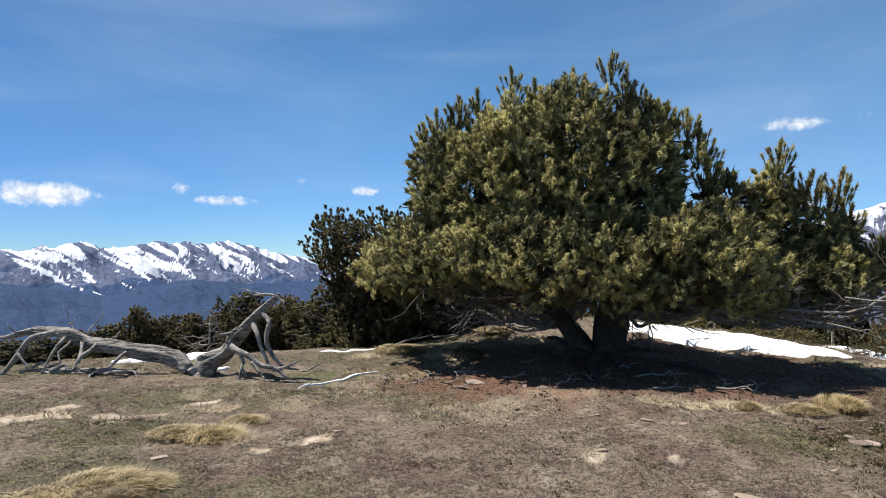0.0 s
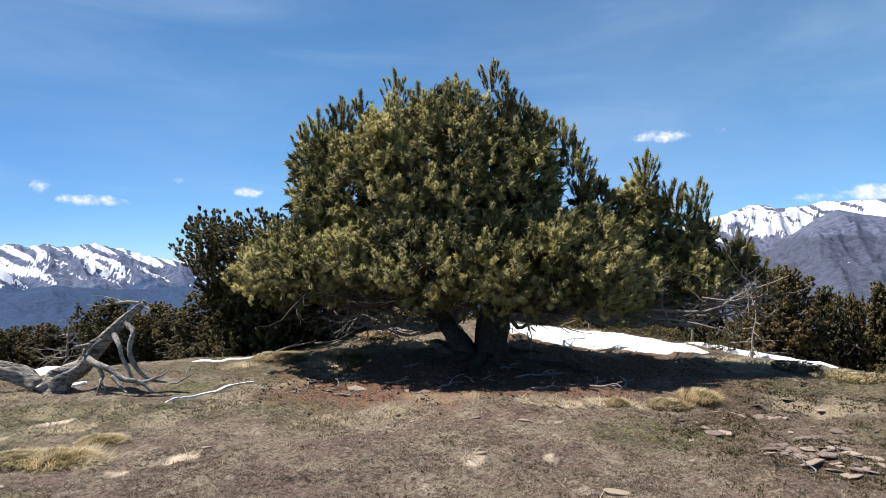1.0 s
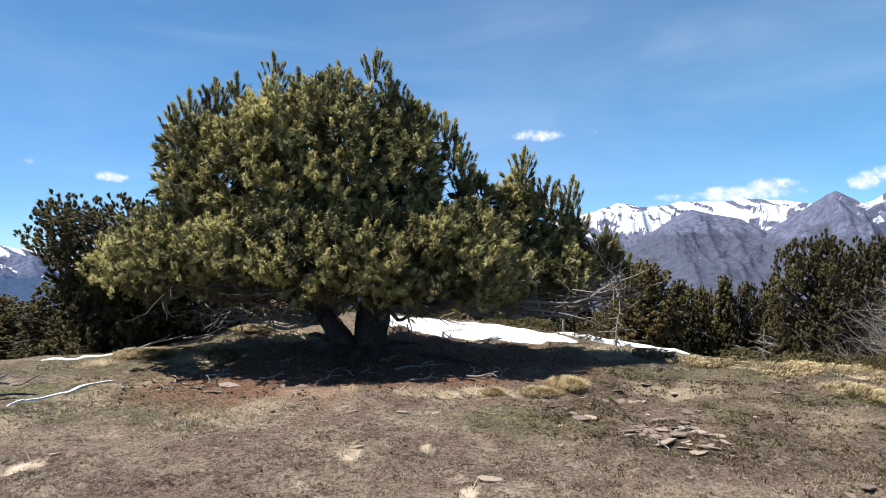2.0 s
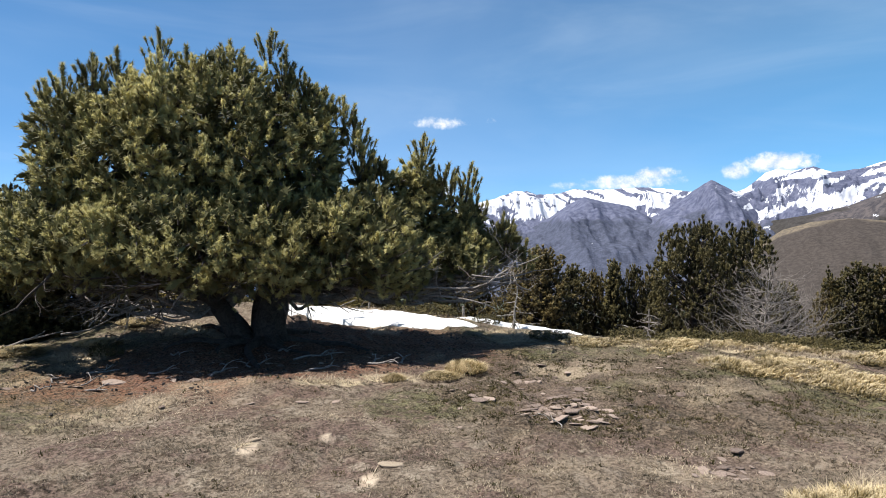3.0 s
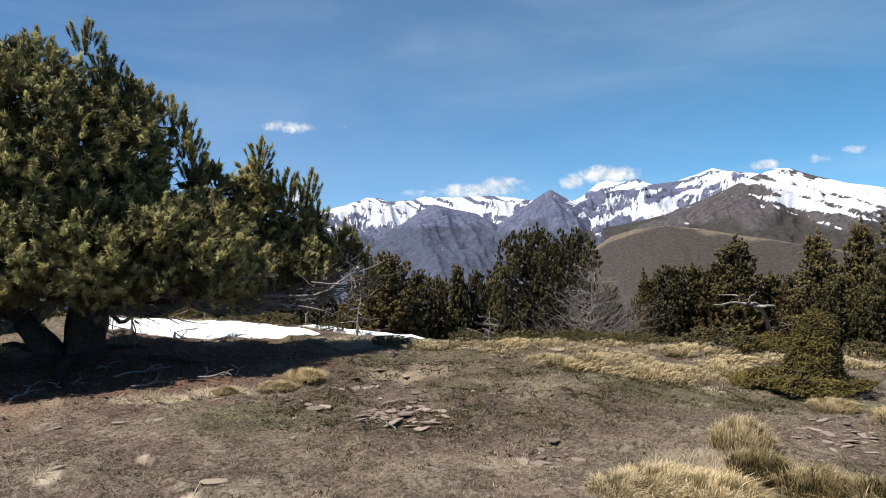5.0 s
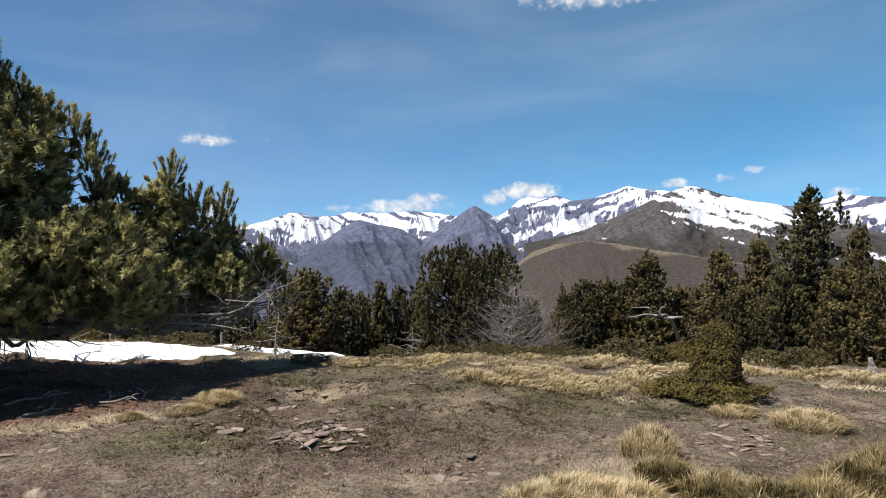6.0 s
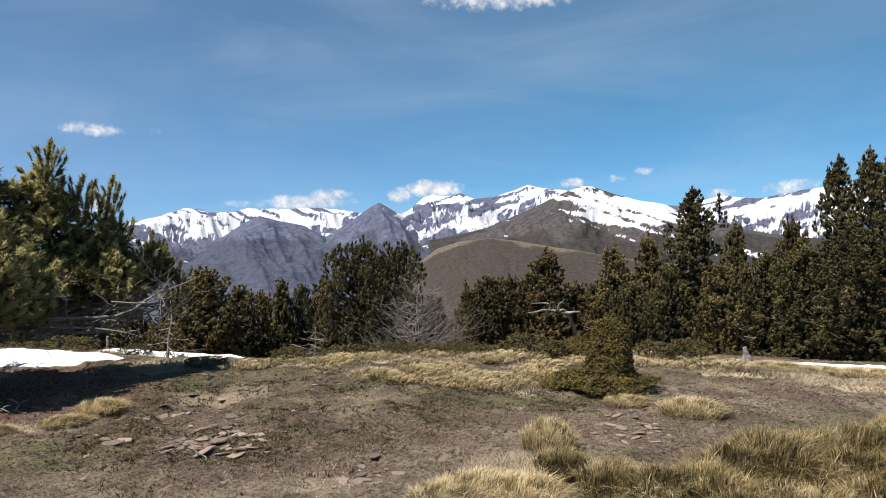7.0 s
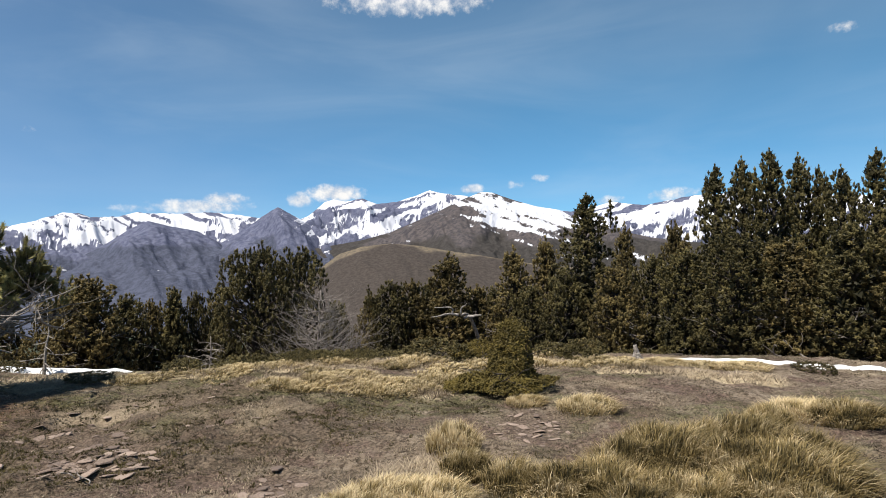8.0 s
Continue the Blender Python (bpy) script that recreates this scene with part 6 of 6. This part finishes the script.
# ---- short turf: blades over the whole meadow ----
def turf_blades(count, seed):
    """Low tufts of matted blades, six to a tuft."""
    rng = np.random.default_rng(seed)
    az = rng.uniform(-106, 42, count)
    d = 3.3 + 9.6 * rng.random(count) ** 1.15
    x, y = polar(az, d)
    s, l, st = straw(x, y), litter(x, y), stony(x, y)
    clump = fbm(x * 3.2, y * 3.2, 3, 801)
    keep = rng.random(count) < np.clip(0.30 + 1.3 * step(clump, 0.35, 0.6) + s, 0, 1) * (1 - 0.8 * l) * (1 - 0.75 * st) * (1 - 0.9 * bare(x, y))
    x, y, d, s, clump = (q[keep] for q in (x, y, d, s, clump))
    n, per = len(x), 6
    tone = np.clip(0.40 - 0.22 * heath(x, y) + 1.1 * (fbm(x * 0.9, y * 0.9, 4, 811) - 0.5) + 0.5 * s - 0.30 * moss(x, y) + rng.normal(0, 0.16, n), 0, 1)
    spread = (0.010 + 0.016 * rng.random(n)) * (0.8 + d / 9)
    x, y, d, s, clump, tone, spread = (np.repeat(q, per) for q in (x, y, d, s, clump, tone, spread))
    n = n * per
    a = rng.random(n) * 2 * np.pi
    x, y = x + np.cos(a) * spread, y + np.sin(a) * spread
    h = rng.uniform(0.008, 0.019, n) * (0.7 + 0.8 * clump) + 0.07 * s * rng.random(n)
    a = a + rng.normal(0, 0.6, n)
    lean = rng.uniform(0.5, 2.6, n)
    w = rng.uniform(0.0018, 0.0034, n) * (0.8 + d / 7)
    side = np.stack([-np.sin(a), np.cos(a), 0 * a], -1) * w[:, None]
    out = np.stack([np.cos(a) * lean + 0.4 * s, np.sin(a) * lean, 1 + 0 * a], -1)
    base = np.stack([x, y, ground(x, y) - 0.004], -1)
    v = np.stack([base + side, base - side, base + out * h[:, None]], 1).reshape(-1, 3)
    tone = np.clip(tone + rng.normal(0, 0.10, n), 0, 1)
    me = mesh_of("turf_grass", v, np.arange(n * 3).reshape(-1, 3), [BLADES], attrs={"tint": np.repeat(tone, 3)})
    tagged(new("turf_grass", me), "short dry grass covering the meadow", "grass", kind="stuff")


turf_blades(95000, 820)


def heath_tufts(count, seed):
    """Low dark cushions of heather and matted grass, ten short stiff sprigs to a cushion."""
    rng = np.random.default_rng(seed)
    az, d = rng.uniform(-92, 8, count), 3.6 + 6.5 * rng.random(count) ** 1.1
    x, y = polar(az, d)
    chance = heath(x, y) * step(fbm(x * 2.6, y * 2.6, 3, 853), 0.40, 0.58) + 0.10 * step(fbm(x * 1.7, y * 1.7, 3, 857), 0.5, 0.7)
    keep = rng.random(count) < chance * (1 - straw(x, y)) * (1 - 0.5 * litter(x, y))
    x, y, n, per = x[keep], y[keep], int(keep.sum()), 10
    reach = rng.uniform(0.018, 0.045, n)
    tone = np.clip(0.30 + 0.9 * (fbm(x * 2.1, y * 2.1, 3, 861) - 0.5) + rng.normal(0, 0.10, n), 0, 1)
    x, y, reach, tone = (np.repeat(q, per) for q in (x, y, reach, tone))
    n = n * per
    a, r = rng.random(n) * 2 * np.pi, rng.random(n) ** 0.5
    x, y = x + np.cos(a) * r * reach, y + np.sin(a) * r * reach
    tall = reach * rng.uniform(0.5, 1.0, n) * (1.1 - 0.5 * r)
    out = np.stack([np.cos(a) * r * 0.8 + rng.normal(0, 0.3, n), np.sin(a) * r * 0.8 + rng.normal(0, 0.3, n), 1 + 0 * a], -1)
    w = rng.uniform(0.004, 0.008, n)
    side = np.stack([-np.sin(a), np.cos(a), 0 * a], -1) * w[:, None]
    base = np.stack([x, y, ground(x, y) - 0.004], -1)
    v = np.stack([base + side, base - side, base + out * tall[:, None]], 1).reshape(-1, 3)
    tint = np.repeat(np.clip(tone + rng.normal(0, 0.08, n), 0, 1), 3)
    me = mesh_of("heather", v, np.arange(n * 3).reshape(-1, 3), [SHRUB], attrs={"tint": tint})
    tagged(new("heather", me), "low dark cushions of dry heather in the turf", "heather", kind="stuff")


heath_tufts(26000, 850)


# ---- stones ----
def slab_mesh(seed, mat, thick=0.22):
    """A flat, uneven slab about one metre across, with a chipped rim."""
    rng = np.random.default_rng(seed)
    n = int(rng.integers(6, 9))
    a = np.sort(rng.random(n)) * 0.35 + np.linspace(0, 2 * np.pi, n, endpoint=False)
    r = rng.uniform(0.36, 0.56, n)
    long = rng.uniform(0.65, 0.9)
    ring = np.stack([r * np.cos(a), r * np.sin(a) * long], -1)
    slope = rng.normal(0, 0.06, 2)
    rows = []
    for scale, z in ((0.9, -thick), (1.0, -0.2 * thick), (0.97, 0.5 * thick), (0.86, thick)):
        rows.append(np.concatenate([ring * scale, (z + ring @ slope + rng.normal(0, 0.015, n))[:, None]], 1))
    v = np.concatenate(rows + [np.array([[0, 0, thick * 1.05]]), np.array([[0, 0, -thick]])])
    f = []
    for i in range(3):
        for j in range(n):
            k = (j + 1) % n
            f += [(i * n + j, i * n + k, (i + 1) * n + k), (i * n + j, (i + 1) * n + k, (i + 1) * n + j)]
    for j in range(n):
        k = (j + 1) % n
        f += [(3 * n + j, 3 * n + k, 4 * n), (k, j, 4 * n + 1)]
    return mesh_of("stone", v, np.array(f), [mat])


SLABS = [slab_mesh(900 + k, SLATE, 0.028 + 0.006 * k) for k in range(6)]
PALES = [slab_mesh(920 + k, PALE_STONE, 0.05 + 0.02 * k) for k in range(3)]
stone_rng = np.random.default_rng(99)


def place_stone(x, y, size, meshes, label, group, name="flat_stone", sunk=0.25):
    ob = new(name, meshes[int(stone_rng.integers(0, len(meshes)))])
    ob.location = (x, y, float(ground(x, y)) + size * 0.05 * (1 - sunk))
    ob.rotation_euler = (stone_rng.normal(0, 0.14), stone_rng.normal(0, 0.14), stone_rng.uniform(0, 6.28))
    ob.scale = (1.2 * size, size * stone_rng.uniform(0.8, 1.2), size)
    tagged(ob, label, "stone", group)


def scatter_stones(cx, cy, rx, ry, count, low, high, group, label):
    for _ in range(count):
        u, w = np.clip(stone_rng.normal(0, 0.55, 2), -1.4, 1.4)
        place_stone(cx + rx * u, cy + ry * w, low + (high - low) * stone_rng.random() ** 2.2, SLABS, label, group)


SCREE = "flat reddish grey slate stone on bare soil"
scatter_stones(4.05, 4.75, 0.45, 0.5, 90, 0.05, 0.19, "slates in the hollow", SCREE)
scatter_stones(4.6, 5.9, 0.7, 0.6, 30, 0.05, 0.16, "slates in the hollow", SCREE)
scatter_stones(4.15, 3.1, 0.3, 0.22, 24, 0.05, 0.15, "slates among the grass", SCREE)
scatter_stones(6.55, 1.8, 0.55, 0.4, 70, 0.04, 0.13, "slates among the tussocks", SCREE)
scatter_stones(5.1, 1.85, 0.2, 0.1, 5, 0.16, 0.3, "slates among the tussocks", SCREE)
scatter_stones(5.4, 5.4, 1.6, 1.4, 50, 0.05, 0.12, "small stones on the turf", "small slate stone half sunk in the turf")
scatter_stones(3.0, 5.8, 2.4, 1.2, 20, 0.04, 0.10, "small stones on the turf", "small slate stone half sunk in the turf")
scatter_stones(2.2, 8.4, 1.9, 0.5, 46, 0.04, 0.15, "stones under the big pine", "small slate stone in the needle litter")
for az, d, size, pale in ((23.7, 5.65, 0.13, 0), (-33.6, 6.55, 0.22, 0), (-33.0, 6.4, 0.14, 0), (9.2, 5.95, 0.14, 1), (-13.8, 5.4, 0.12, 1), (-25.6, 4.75, 0.17, 1), (-6.6, 6.7, 0.12, 0), (-17.6, 6.6, 0.14, 0), (-93.0, 6.9, 0.25, 0),
                          (-8.8, 8.0, 0.18, 0), (-3.0, 8.3, 0.22, 0), (-0.5, 8.1, 0.14, 0), (4.0, 8.6, 0.16, 0), (-7.2, 8.15, 0.13, 0), (-40.5, 8.3, 0.16, 0), (-42.5, 8.6, 0.12, 0), (-38.2, 8.5, 0.14, 0), (-36.0, 8.2, 0.17, 0)):
    x, y = polar(az, d)
    place_stone(float(x), float(y), size, PALES if pale else SLABS, "pale flat stone showing through the dry turf" if pale else "grey slate stone lying on the turf", "stones on the meadow", sunk=0.6 if pale else 0.2)


# ---- pine cones and bits of bark on the needle litter ----
def cones(count, seed):
    rng = np.random.default_rng(seed)
    pieces, n = [], 0
    while n < count:
        x, y = rng.uniform(-1.2, 6.0), rng.uniform(6.6, 10.2)
        if float(litter(x, y)) < 0.35:
            continue
        z = float(ground(x, y))
        a, s = rng.random() * 6.28, rng.uniform(0.008, 0.019)
        way = np.array([math.cos(a), math.sin(a), rng.normal(0, 0.25)])
        path = np.array([(x, y, z + s * 0.5)]) + way[None] * (np.linspace(-1, 1, 5) * s * 1.3)[:, None]
        pieces.append(tube(path, np.array([0.4, 0.9, 1.0, 0.8, 0.2]) * s * 0.8, 6, 0.3, int(rng.integers(1, 50))))
        n += 1
    me = mesh_of("pine_cones", *joined(pieces), [BARK])
    tagged(new("pine_cones", me), "dark pine cones and bark scattered on reddish needle litter", "pine cones", kind="stuff")


cones(330, 950)
